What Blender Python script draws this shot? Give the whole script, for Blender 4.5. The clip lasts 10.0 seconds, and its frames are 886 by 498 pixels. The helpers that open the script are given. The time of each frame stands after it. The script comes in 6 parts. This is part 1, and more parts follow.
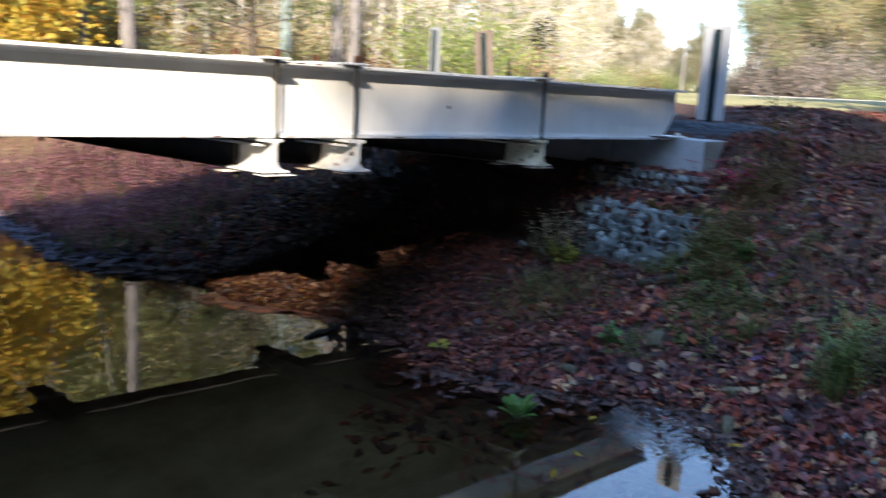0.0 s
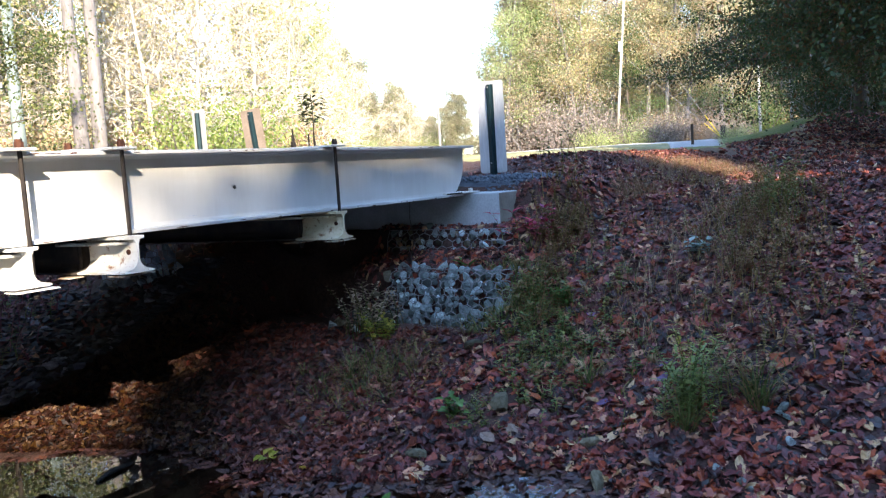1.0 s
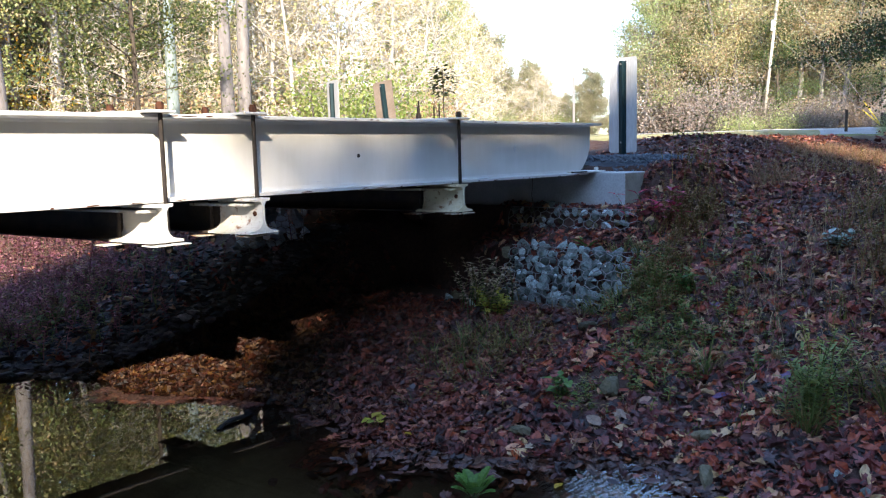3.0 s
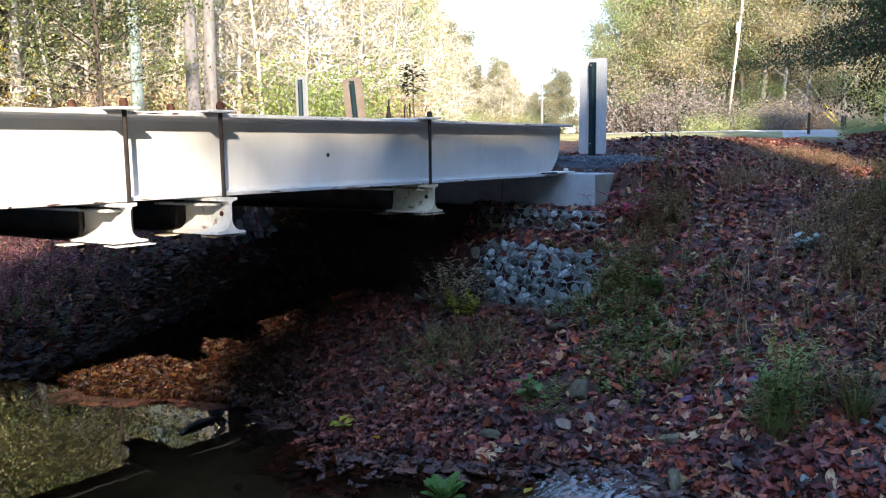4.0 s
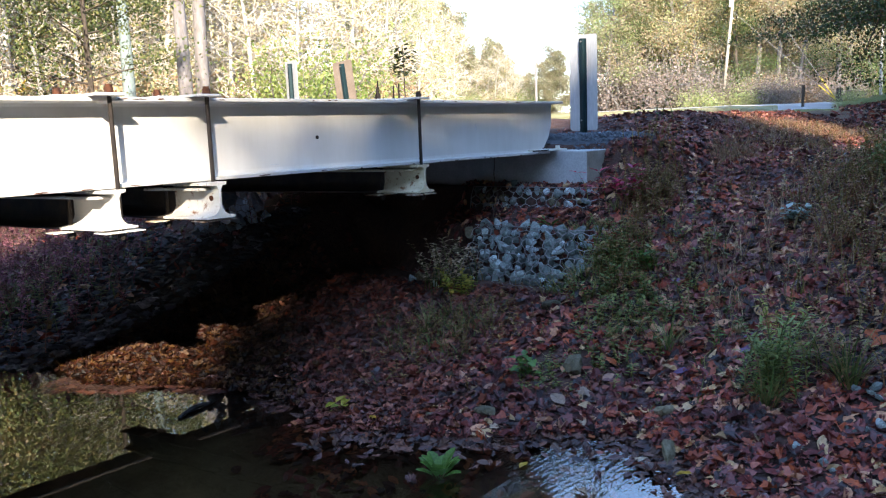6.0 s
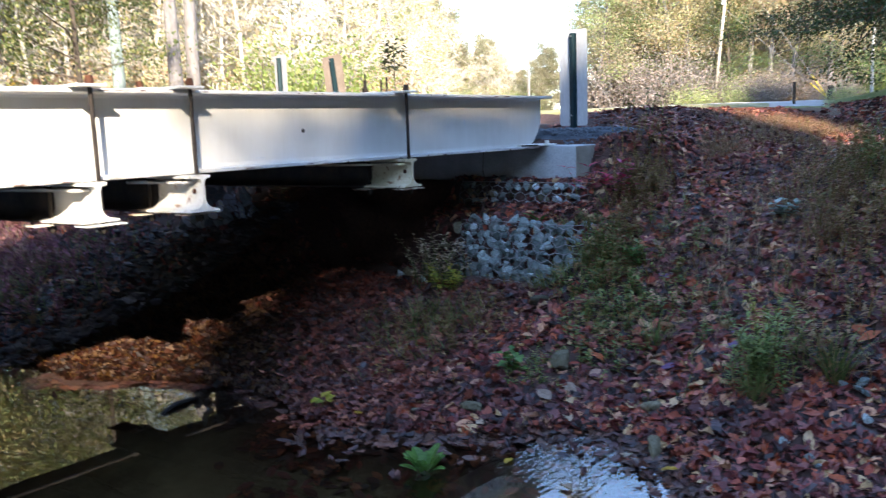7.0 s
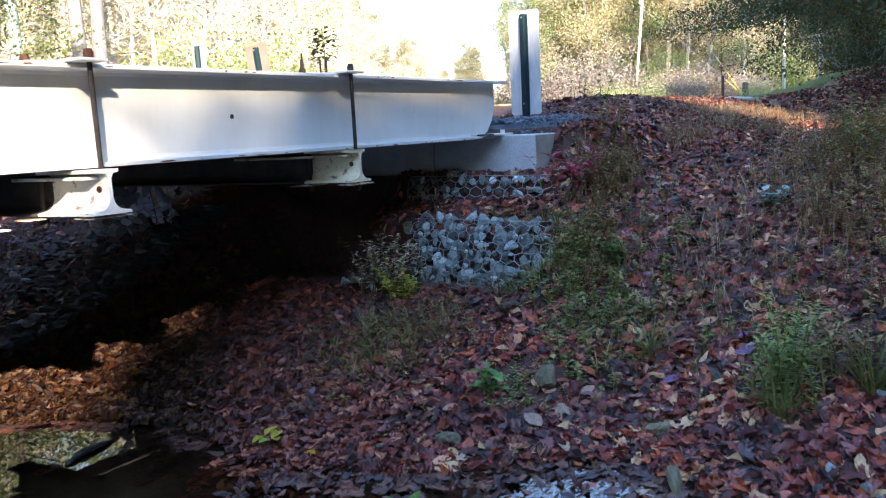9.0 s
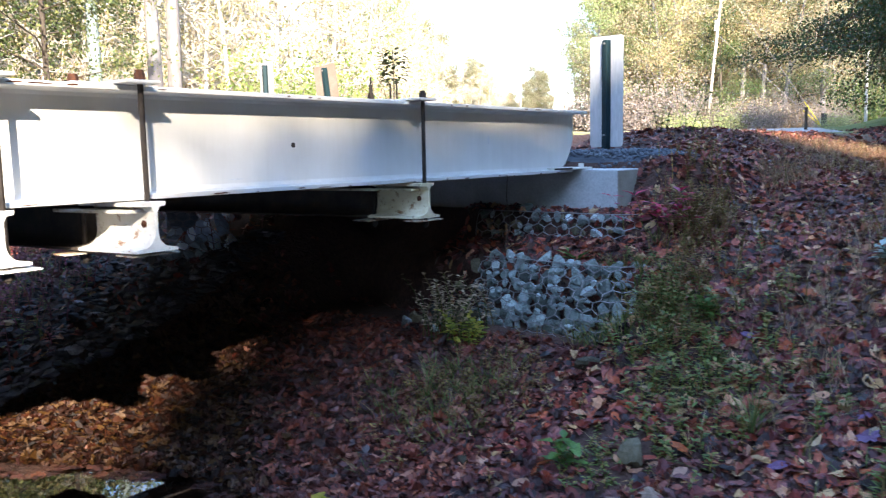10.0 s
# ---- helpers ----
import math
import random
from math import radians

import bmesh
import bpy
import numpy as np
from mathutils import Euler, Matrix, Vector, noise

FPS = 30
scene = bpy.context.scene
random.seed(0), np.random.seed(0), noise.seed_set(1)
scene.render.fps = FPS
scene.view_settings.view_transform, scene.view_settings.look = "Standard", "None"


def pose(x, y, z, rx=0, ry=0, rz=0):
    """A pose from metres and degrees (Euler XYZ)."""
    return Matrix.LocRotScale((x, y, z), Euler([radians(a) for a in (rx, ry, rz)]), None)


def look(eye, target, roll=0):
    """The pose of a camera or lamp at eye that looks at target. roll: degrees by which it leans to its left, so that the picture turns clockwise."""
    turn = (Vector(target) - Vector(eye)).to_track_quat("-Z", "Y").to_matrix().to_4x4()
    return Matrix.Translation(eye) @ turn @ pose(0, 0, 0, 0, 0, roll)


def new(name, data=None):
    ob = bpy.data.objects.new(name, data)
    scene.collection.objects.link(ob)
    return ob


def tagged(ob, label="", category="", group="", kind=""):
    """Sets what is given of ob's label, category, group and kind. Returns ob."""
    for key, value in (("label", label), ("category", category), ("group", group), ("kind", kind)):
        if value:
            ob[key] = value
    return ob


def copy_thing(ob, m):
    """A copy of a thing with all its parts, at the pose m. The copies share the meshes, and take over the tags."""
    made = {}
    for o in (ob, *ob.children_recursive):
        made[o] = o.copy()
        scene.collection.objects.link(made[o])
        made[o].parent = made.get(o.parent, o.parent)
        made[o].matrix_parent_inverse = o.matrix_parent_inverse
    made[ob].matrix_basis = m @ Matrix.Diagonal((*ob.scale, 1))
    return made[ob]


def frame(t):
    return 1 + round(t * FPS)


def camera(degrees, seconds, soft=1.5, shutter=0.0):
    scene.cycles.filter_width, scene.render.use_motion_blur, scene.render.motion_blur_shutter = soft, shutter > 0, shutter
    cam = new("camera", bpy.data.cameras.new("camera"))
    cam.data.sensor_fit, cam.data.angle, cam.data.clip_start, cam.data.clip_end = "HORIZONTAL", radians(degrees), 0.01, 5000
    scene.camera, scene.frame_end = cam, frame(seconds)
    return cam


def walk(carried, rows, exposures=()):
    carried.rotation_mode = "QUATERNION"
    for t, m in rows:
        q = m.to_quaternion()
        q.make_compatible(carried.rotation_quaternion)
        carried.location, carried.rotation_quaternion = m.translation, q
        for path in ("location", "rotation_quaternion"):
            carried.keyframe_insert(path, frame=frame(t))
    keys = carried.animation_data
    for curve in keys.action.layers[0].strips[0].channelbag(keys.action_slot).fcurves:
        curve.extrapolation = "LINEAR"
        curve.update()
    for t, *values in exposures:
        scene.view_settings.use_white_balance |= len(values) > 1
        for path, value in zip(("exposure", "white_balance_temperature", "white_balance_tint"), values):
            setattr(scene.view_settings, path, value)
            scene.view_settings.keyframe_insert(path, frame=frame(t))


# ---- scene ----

cam = camera(58.0, 10.0, soft=1.2, shutter=0.38)
PATH = [
    (0, (1.169, 1.127, 1.664), (2.454, 2.611, 1.283), 3.0),
    (0.5, (1.315, 1.459, 1.565), (2.901, 2.627, 1.218), 0.3),
    (1, (1.384, 1.597, 1.591), (3.046, 2.692, 1.397), -3.6),
    (1.5, (1.407, 1.653, 1.541), (3.044, 2.792, 1.389), -1.4),
    (2, (1.434, 1.611, 1.563), (2.951, 2.899, 1.364), -0.3),
    (2.5, (1.44, 1.596, 1.579), (2.899, 2.942, 1.33), -0.6),
    (2.7, (1.443, 1.562, 1.569), (2.899, 2.913, 1.338), -1.2),
    (3.8, (1.445, 1.558, 1.584), (2.931, 2.871, 1.325), -1.5),
    (4, (1.466, 1.601, 1.595), (2.981, 2.883, 1.349), -0.7),
    (4.5, (1.468, 1.584, 1.594), (2.986, 2.859, 1.326), -1.0),
    (5, (1.465, 1.568, 1.576), (2.969, 2.855, 1.289), -1.2),
    (5.5, (1.473, 1.566, 1.571), (2.998, 2.828, 1.281), -1.6),
    (6.8, (1.519, 1.567, 1.565), (3.007, 2.874, 1.28), -3.3),
    (7, (1.536, 1.561, 1.55), (3.059, 2.823, 1.254), -2.0),
    (7.5, (1.64, 1.617, 1.501), (3.195, 2.826, 1.153), 2.0),
    (8, (1.672, 1.82, 1.51), (3.197, 3.067, 1.169), 2.7),
    (8.5, (1.76, 1.917, 1.531), (3.349, 3.104, 1.27), -1.3),
    (9, (1.958, 2.145, 1.452), (3.593, 3.258, 1.155), -2.9),
    (9.5, (2.207, 2.265, 1.493), (3.803, 3.44, 1.228), -0.6),
    (10, (2.274, 2.445, 1.527), (3.828, 3.681, 1.285), -1.1),
]
walk(cam, [(t, look(eye, target, roll)) for t, eye, target, roll in PATH], exposures=[(t, stops, 6480, 13) for t, stops in ((0.0, 2.25), (0.5, 2.5), (1.0, 2.75), (1.5, 2.65), (2.0, 2.5), (2.5, 2.45), (4.5, 2.45), (5.5, 2.5), (7.0, 2.74), (7.5, 2.80), (8.0, 3.08), (8.5, 3.05), (9.0, 3.07), (10.0, 3.07))])
# ---------------------------------------------------------------- world, sun
SUN_EL, SUN_AZ = 28.0, 230.0          # degrees; the sun stands low over the -x, -y side
world = bpy.data.worlds.new("world")
scene.world = world
world.use_nodes = True
wn = world.node_tree
sky = wn.nodes.new("ShaderNodeTexSky")
sky.sky_type = "NISHITA"
sky.sun_disc = False
sky.dust_density, sky.ozone_density = 0.1, 3.0
sky.sun_elevation = radians(SUN_EL)
sky.sun_rotation = radians(90 - SUN_AZ)
wn.nodes["Background"].inputs[1].default_value = 0.15
wn.links.new(sky.outputs[0], wn.nodes["Background"].inputs[0])
sun = new("sun", bpy.data.lights.new("sun", "SUN"))
sun.data.energy, sun.data.angle, sun.data.color = 2.8, radians(0.55), (1.0, 0.90, 0.74)
sun_dir = Vector((math.cos(radians(SUN_AZ)) * math.cos(radians(SUN_EL)), math.sin(radians(SUN_AZ)) * math.cos(radians(SUN_EL)), math.sin(radians(SUN_EL))))
sun.matrix_world = look(sun_dir * 60, (0, 0, 0))


# ---------------------------------------------------------------- materials
def mat(name, rough=0.8, metal=0.0, spec=0.5):
    m = bpy.data.materials.new(name)
    m.use_nodes = True
    p = m.node_tree.nodes["Principled BSDF"]
    p.inputs["Roughness"].default_value, p.inputs["Metallic"].default_value = rough, metal
    p.inputs["Specular IOR Level"].default_value = spec
    return m, m.node_tree, p


def nz(nt, scale, detail=4.0, rough=0.55, vec=None, stretch=None):
    n = nt.nodes.new("ShaderNodeTexNoise")
    n.inputs["Scale"].default_value, n.inputs["Detail"].default_value, n.inputs["Roughness"].default_value = scale, detail, rough
    tc = nt.nodes.new("ShaderNodeTexCoord")
    src = tc.outputs["Object"]
    if stretch:
        mp = nt.nodes.new("ShaderNodeMapping")
        mp.inputs["Scale"].default_value = stretch
        nt.links.new(src, mp.inputs[0])
        src = mp.outputs[0]
    nt.links.new(src, n.inputs["Vector"])
    return n.outputs["Fac"]


def ramp(nt, fac, stops, mode="LINEAR"):
    r = nt.nodes.new("ShaderNodeValToRGB")
    r.color_ramp.interpolation = mode
    el = r.color_ramp.elements
    while len(el) < len(stops):
        el.new(0.5)
    for e, (p, c) in zip(el, stops):
        e.position, e.color = p, (*c, 1)
    nt.links.new(fac, r.inputs[0])
    return r.outputs[0]


def mix(nt, fac, a, b, blend="MIX"):
    n = nt.nodes.new("ShaderNodeMix")
    n.data_type, n.blend_type = "RGBA", blend
    for sock, v in ((n.inputs[0], fac), (n.inputs[6], a), (n.inputs[7], b)):
        if isinstance(v, (int, float)):
            sock.default_value = v
        elif isinstance(v, tuple):
            sock.default_value = (*v, 1)
        else:
            nt.links.new(v, sock)
    return n.outputs[2]


def bump(nt, p, height, strength=0.4, dist=0.01):
    b = nt.nodes.new("ShaderNodeBump")
    b.inputs["Strength"].default_value, b.inputs["Distance"].default_value = strength, dist
    nt.links.new(height, b.inputs["Height"])
    nt.links.new(b.outputs[0], p.inputs["Normal"])


def simple(name, stops, scale=8.0, rough=0.8, metal=0.0, bumps=0.3, bscale=60.0, dist=0.004, spec=0.4, stretch=None):
    """Two scales of noise: a broad one in the colour, a fine one over it and in the relief."""
    m, nt, p = mat(name, rough, metal, spec)
    broad = nz(nt, scale, 5, 0.6, stretch=stretch)
    fine = nz(nt, bscale, 4, 0.6, stretch=stretch)
    col = ramp(nt, broad, stops)
    col = mix(nt, 0.35, col, ramp(nt, fine, [(0.3, (0.35, 0.35, 0.35)), (0.7, (1, 1, 1))]), "MULTIPLY")
    nt.links.new(col, p.inputs["Base Color"])
    bump(nt, p, fine, bumps, dist)
    return m


def island(name, colours, rough=0.7, translucent=0.0, spec=0.3, fine=90.0, shine=False, clump=False):
    """Leaves and blades: a colour for each loose piece, a fine mottle, light that passes through."""
    m, nt, p = mat(name, rough, 0, spec)
    geo = nt.nodes.new("ShaderNodeNewGeometry")
    n = len(colours)
    col = ramp(nt, geo.outputs["Random Per Island"], [(i / n, c) for i, c in enumerate(colours)], "CONSTANT")
    mott = ramp(nt, nz(nt, fine, 3), [(0.25, (0.55, 0.55, 0.55)), (0.75, (1.15, 1.15, 1.15))])
    col = mix(nt, 1.0, col, mott, "MULTIPLY")
    if clump:      # damp, trodden patches and drier ones
        col = mix(nt, 1.0, col, ramp(nt, nz(nt, 1.7, 4, 0.6), [(0.34, (0.42, 0.40, 0.44)), (0.5, (0.85, 0.83, 0.84)), (0.66, (1.15, 1.15, 1.1))]), "MULTIPLY")
    nt.links.new(col, p.inputs["Base Color"])
    if shine:      # some leaves are wet and glossy, others dull
        wet = nt.nodes.new("ShaderNodeMath")
        wet.operation = "FRACT"
        k = nt.nodes.new("ShaderNodeMath")
        k.operation = "MULTIPLY"
        k.inputs[1].default_value = 37.7
        nt.links.new(geo.outputs["Random Per Island"], k.inputs[0])
        nt.links.new(k.outputs[0], wet.inputs[0])
        rg = nt.nodes.new("ShaderNodeMapRange")
        rg.inputs[3].default_value, rg.inputs[4].default_value = 0.34, 0.82
        nt.links.new(wet.outputs[0], rg.inputs[0])
        nt.links.new(rg.outputs[0], p.inputs["Roughness"])
        bump(nt, p, nz(nt, 130, 3), 0.5, 0.004)
    if translucent:
        tr = nt.nodes.new("ShaderNodeBsdfTranslucent")
        nt.links.new(col, tr.inputs[0])
        mx = nt.nodes.new("ShaderNodeMixShader")
        mx.inputs[0].default_value = translucent
        nt.links.new(p.outputs[0], mx.inputs[1])
        nt.links.new(tr.outputs[0], mx.inputs[2])
        nt.links.new(mx.outputs[0], nt.nodes["Material Output"].inputs[0])
    return m


def paint_white():
    """Old off-white paint on steel: chalky, streaked, with rust along scratches."""
    m, nt, p = mat("white_paint", 0.42, 0, 0.45)
    broad = nz(nt, 1.3, 5, 0.6)
    streak = nz(nt, 3.0, 5, 0.7, stretch=(2.0, 2.0, 0.25))
    fine = nz(nt, 140, 3)
    col = ramp(nt, broad, [(0.3, (0.58, 0.56, 0.515)), (0.7, (0.69, 0.675, 0.63))])
    col = mix(nt, 0.5, col, ramp(nt, streak, [(0.35, (0.86, 0.85, 0.82)), (0.6, (1, 1, 1))]), "MULTIPLY")
    rust = ramp(nt, nz(nt, 9.0, 8, 0.75), [(0.70, (0, 0, 0)), (0.745, (1, 1, 1))])
    col = mix(nt, rust, col, (0.22, 0.10, 0.045))
    nt.links.new(col, p.inputs["Base Color"])
    bump(nt, p, fine, 0.12, 0.002)
    return m


def paint_worn(name="worn_paint", stops=((0.25, (0.52, 0.45, 0.35)), (0.5, (0.74, 0.71, 0.63)), (0.8, (0.80, 0.79, 0.75))), rust_at=0.56):
    """The beams' ends: white paint gone cream, stained brown and rusty towards the bottom flange."""
    m, nt, p = mat(name, 0.55, 0, 0.35)
    broad = nz(nt, 7.0, 6, 0.7)
    col = ramp(nt, broad, list(stops))
    rust = ramp(nt, nz(nt, 16.0, 8, 0.8), [(rust_at, (0, 0, 0)), (rust_at + 0.08, (1, 1, 1))])
    col = mix(nt, rust, col, (0.25, 0.11, 0.04))
    nt.links.new(col, p.inputs["Base Color"])
    bump(nt, p, nz(nt, 90, 4), 0.25, 0.003)
    return m


WHITE = paint_white()
WORN = paint_worn()
CREAM = paint_worn("cream_paint", ((0.25, (0.50, 0.37, 0.19)), (0.5, (0.69, 0.59, 0.39)), (0.8, (0.77, 0.69, 0.50))), 0.55)
RUSTPAINT = paint_worn("rusted_paint", ((0.25, (0.40, 0.27, 0.16)), (0.5, (0.62, 0.54, 0.42)), (0.8, (0.72, 0.68, 0.58))), 0.47)
WETWOOD = simple("sodden_wood", [(0.3, (0.010, 0.008, 0.007)), (0.7, (0.028, 0.022, 0.018))], 20, 0.4, 0, 0.6, 90, 0.006)
RUST = simple("rusty_steel", [(0.3, (0.029, 0.011, 0.006)), (0.55, (0.104, 0.036, 0.015)), (0.8, (0.169, 0.066, 0.030))], 30, 0.85, 0.2, 0.5, 200, 0.002)
DARKSTEEL = simple("dark_steel", [(0.3, (0.022, 0.018, 0.016)), (0.7, (0.06, 0.045, 0.035))], 20, 0.6, 0.5, 0.3, 200, 0.001)
CONCRETE = simple("concrete", [(0.2, (0.32, 0.325, 0.31)), (0.5, (0.50, 0.505, 0.49)), (0.8, (0.64, 0.645, 0.63))], 3.0, 0.85, 0, 0.4, 60, 0.004)
# darker copy of the concrete: the end face's shade is in its colour
SHADED_END = simple("shaded_tan_concrete", [(0.2, (0.20, 0.17, 0.13)), (0.5, (0.33, 0.29, 0.23)), (0.8, (0.44, 0.40, 0.33))], 5.0, 0.9, 0, 0.4, 60, 0.004)
ALU = simple("aluminium_sheet", [(0.3, (0.62, 0.62, 0.61)), (0.7, (0.74, 0.74, 0.73))], 3.0, 0.5, 0.35, 0.05, 80, 0.001, stretch=(1, 1, 0.15))
GREENPOST = simple("green_enamel", [(0.3, (0.008, 0.026, 0.031)), (0.7, (0.016, 0.043, 0.050))], 12, 0.5, 0.2, 0.15, 120, 0.001)
ZINC = simple("zinc_wire", [(0.3, (0.25, 0.225, 0.21)), (0.7, (0.38, 0.345, 0.33))], 25, 0.5, 0.3, 0.1, 200, 0.001)
BARK_GREY = simple("grey_bark", [(0.3, (0.15, 0.13, 0.12)), (0.6, (0.26, 0.235, 0.22)), (0.85, (0.35, 0.325, 0.31))], 5, 0.9, 0, 0.8, 30, 0.02, stretch=(1, 1, 0.25))
BARK_MOSS = simple("mossy_bark", [(0.3, (0.15, 0.18, 0.165)), (0.6, (0.26, 0.32, 0.30)), (0.85, (0.34, 0.40, 0.36))], 5, 0.9, 0, 0.8, 30, 0.02, stretch=(1, 1, 0.25))
BARK_PALE = simple("pale_bark", [(0.3, (0.34, 0.30, 0.25)), (0.7, (0.58, 0.55, 0.49))], 6, 0.85, 0, 0.5, 40, 0.01)
BARK_DARK = simple("dark_bark", [(0.3, (0.05, 0.04, 0.03)), (0.7, (0.13, 0.10, 0.075))], 6, 0.9, 0, 0.8, 30, 0.02, stretch=(1, 1, 0.3))
POLEWOOD = simple("pole_wood", [(0.3, (0.42, 0.37, 0.30)), (0.7, (0.58, 0.52, 0.43))], 5, 0.85, 0, 0.4, 60, 0.005, stretch=(1, 1, 0.1))
YELLOW = simple("yellow_plastic", [(0.3, (0.55, 0.40, 0.03)), (0.7, (0.70, 0.52, 0.05))], 5, 0.5, 0, 0.1, 60, 0.001)
ROADM = simple("pale_gravel_road", [(0.3, (0.48, 0.44, 0.40)), (0.7, (0.62, 0.58, 0.54))], 0.6, 0.95, 0, 0.5, 30, 0.01)
DECKM = simple("deck_timber", [(0.3, (0.05, 0.04, 0.03)), (0.7, (0.11, 0.09, 0.07))], 4, 0.85, 0, 0.4, 50, 0.005)


def stone_mat(name, stops, scale=7.0):
    m, nt, p = mat(name, 0.8, 0, 0.35)
    info = nt.nodes.new("ShaderNodeObjectInfo")
    geo = nt.nodes.new("ShaderNodeNewGeometry")
    col = ramp(nt, nz(nt, scale, 6, 0.65), stops)
    tone = ramp(nt, info.outputs["Random"], [(0, (0.26, 0.27, 0.25)), (0.55, (0.68, 0.71, 0.69)), (0.85, (1.1, 1.15, 1.16)), (1, (2.0, 2.05, 2.1))])
    tone2 = ramp(nt, geo.outputs["Random Per Island"], [(0, (0.7, 0.7, 0.72)), (1, (1.1, 1.08, 1.05))])
    col = mix(nt, 1.0, mix(nt, 1.0, col, tone, "MULTIPLY"), tone2, "MULTIPLY")
    nt.links.new(col, p.inputs["Base Color"])
    bump(nt, p, nz(nt, 45, 5, 0.65), 0.6, 0.01)
    return m


STONE = stone_mat("grey_stone", [(0.25, (0.13, 0.145, 0.14)), (0.5, (0.30, 0.33, 0.315)), (0.8, (0.52, 0.555, 0.54))])
# paler, bluer copy of STONE: skylight missing under the bridge is put into it
SKYLIT_STONE = stone_mat("skylit_blue_stone", [(0.25, (0.30, 0.33, 0.42)), (0.5, (0.52, 0.57, 0.68)), (0.8, (0.68, 0.74, 0.80))])
GRAVELM = stone_mat("blue_gravel", [(0.25, (0.184, 0.204, 0.260)), (0.5, (0.310, 0.348, 0.429)), (0.8, (0.483, 0.528, 0.624))], 14)
# the bar's shade is put into these dark stones; next, their lighter copy
SHADESTONE = stone_mat("shade_dark_slate", [(0.25, (0.026, 0.022, 0.027)), (0.5, (0.066, 0.056, 0.066)), (0.8, (0.19, 0.162, 0.18))])
PALESTONE = stone_mat("pale_slate", [(0.25, (0.085, 0.070, 0.075)), (0.5, (0.20, 0.168, 0.18)), (0.8, (0.40, 0.345, 0.36))])
MOSSSTONE = stone_mat("mossy_brown_stone", [(0.25, (0.095, 0.076, 0.040)), (0.5, (0.190, 0.153, 0.094)), (0.8, (0.304, 0.246, 0.173))])
PALEGREEN = island("pale_blue_green_leaves", [(0.34, 0.42, 0.36), (0.26, 0.36, 0.29), (0.42, 0.48, 0.42)], 0.5, 0.25)
LITTER = island("fallen_leaves", [(0.254, 0.043, 0.028), (0.052, 0.011, 0.008), (0.368, 0.08, 0.038), (0.492, 0.122, 0.066), (0.117, 0.021, 0.017), (0.187, 0.024, 0.018), (0.631, 0.297, 0.156), (0.033, 0.01, 0.008), (0.215, 0.049, 0.041), (0.341, 0.052, 0.018), (0.076, 0.016, 0.013), (0.089, 0.018, 0.014), (0.307, 0.095, 0.076), (0.429, 0.083, 0.021), (0.02, 0.006, 0.004), (0.149, 0.046, 0.041), (0.142, 0.019, 0.016), (0.032, 0.008, 0.006), (0.631, 0.392, 0.184), (0.235, 0.04, 0.032)], 0.5, 0.0, 0.6, 60, shine=True, clump=True)
# darker copy of LITTER: the shade at the bridge is put into the colour
LITTER_SHADED = island("shaded_fallen_leaves", [(0.141, 0.033, 0.021), (0.066, 0.018, 0.014), (0.2, 0.046, 0.026), (0.283, 0.077, 0.041), (0.09, 0.022, 0.018), (0.183, 0.034, 0.018), (0.431, 0.162, 0.091), (0.051, 0.016, 0.014), (0.166, 0.043, 0.033), (0.265, 0.051, 0.018)], 0.5, 0.0, 0.5, 60, shine=True, clump=True)
# warm glow and filtered sun on the spur are put into these colours
LITTER_SUNPATCH = island("sun_patch_leaves", [(0.036, 0.007, 0.002), (0.024, 0.005, 0.001), (0.05, 0.013, 0.003), (0.017, 0.004, 0.001), (0.011, 0.003, 0.001), (0.046, 0.01, 0.002), (0.072, 0.031, 0.011), (0.065, 0.026, 0.003), (0.026, 0.007, 0.003), (0.013, 0.004, 0.001), (0.02, 0.004, 0.001), (0.106, 0.056, 0.027), (0.082, 0.037, 0.008), (0.008, 0.003, 0.001)], 0.6, 0.05, 0.3, 60)
LITTER_DARK = island("wet_fallen_leaves", [(0.06, 0.028, 0.022), (0.10, 0.042, 0.034), (0.04, 0.023, 0.023), (0.13, 0.066, 0.044), (0.08, 0.03, 0.026), (0.16, 0.06, 0.035)], 0.48, 0.0, 0.4, 60)
GRASS = island("bank_grass", [(0.115, 0.170, 0.043), (0.161, 0.200, 0.051), (0.092, 0.130, 0.034), (0.253, 0.210, 0.068), (0.322, 0.230, 0.093)], 0.6, 0.25)
STRAW = island("dry_stalks", [(0.375, 0.263, 0.150), (0.275, 0.175, 0.100), (0.500, 0.362, 0.200), (0.213, 0.125, 0.075)], 0.8, 0.15)
TAWNY = island("tawny_grass", [(0.40, 0.23, 0.12), (0.32, 0.19, 0.10), (0.48, 0.30, 0.17), (0.25, 0.14, 0.075), (0.24, 0.19, 0.095)], 0.8, 0.3)
OLIVE = island("olive_weed_leaves", [(0.289, 0.2, 0.065), (0.221, 0.17, 0.052), (0.359, 0.19, 0.086), (0.207, 0.179, 0.061), (0.332, 0.149, 0.078), (0.262, 0.14, 0.086), (0.387, 0.249, 0.078)], 0.6, 0.25)
WEED = island("weed_leaves", [(0.166, 0.214, 0.059), (0.233, 0.252, 0.059), (0.133, 0.176, 0.059), (0.300, 0.252, 0.069), (0.366, 0.202, 0.078), (0.183, 0.239, 0.069)], 0.55, 0.3)
LIMEWEED = island("yellowing_weed_leaves", [(0.36, 0.36, 0.06), (0.28, 0.31, 0.05), (0.44, 0.40, 0.09)], 0.55, 0.3)
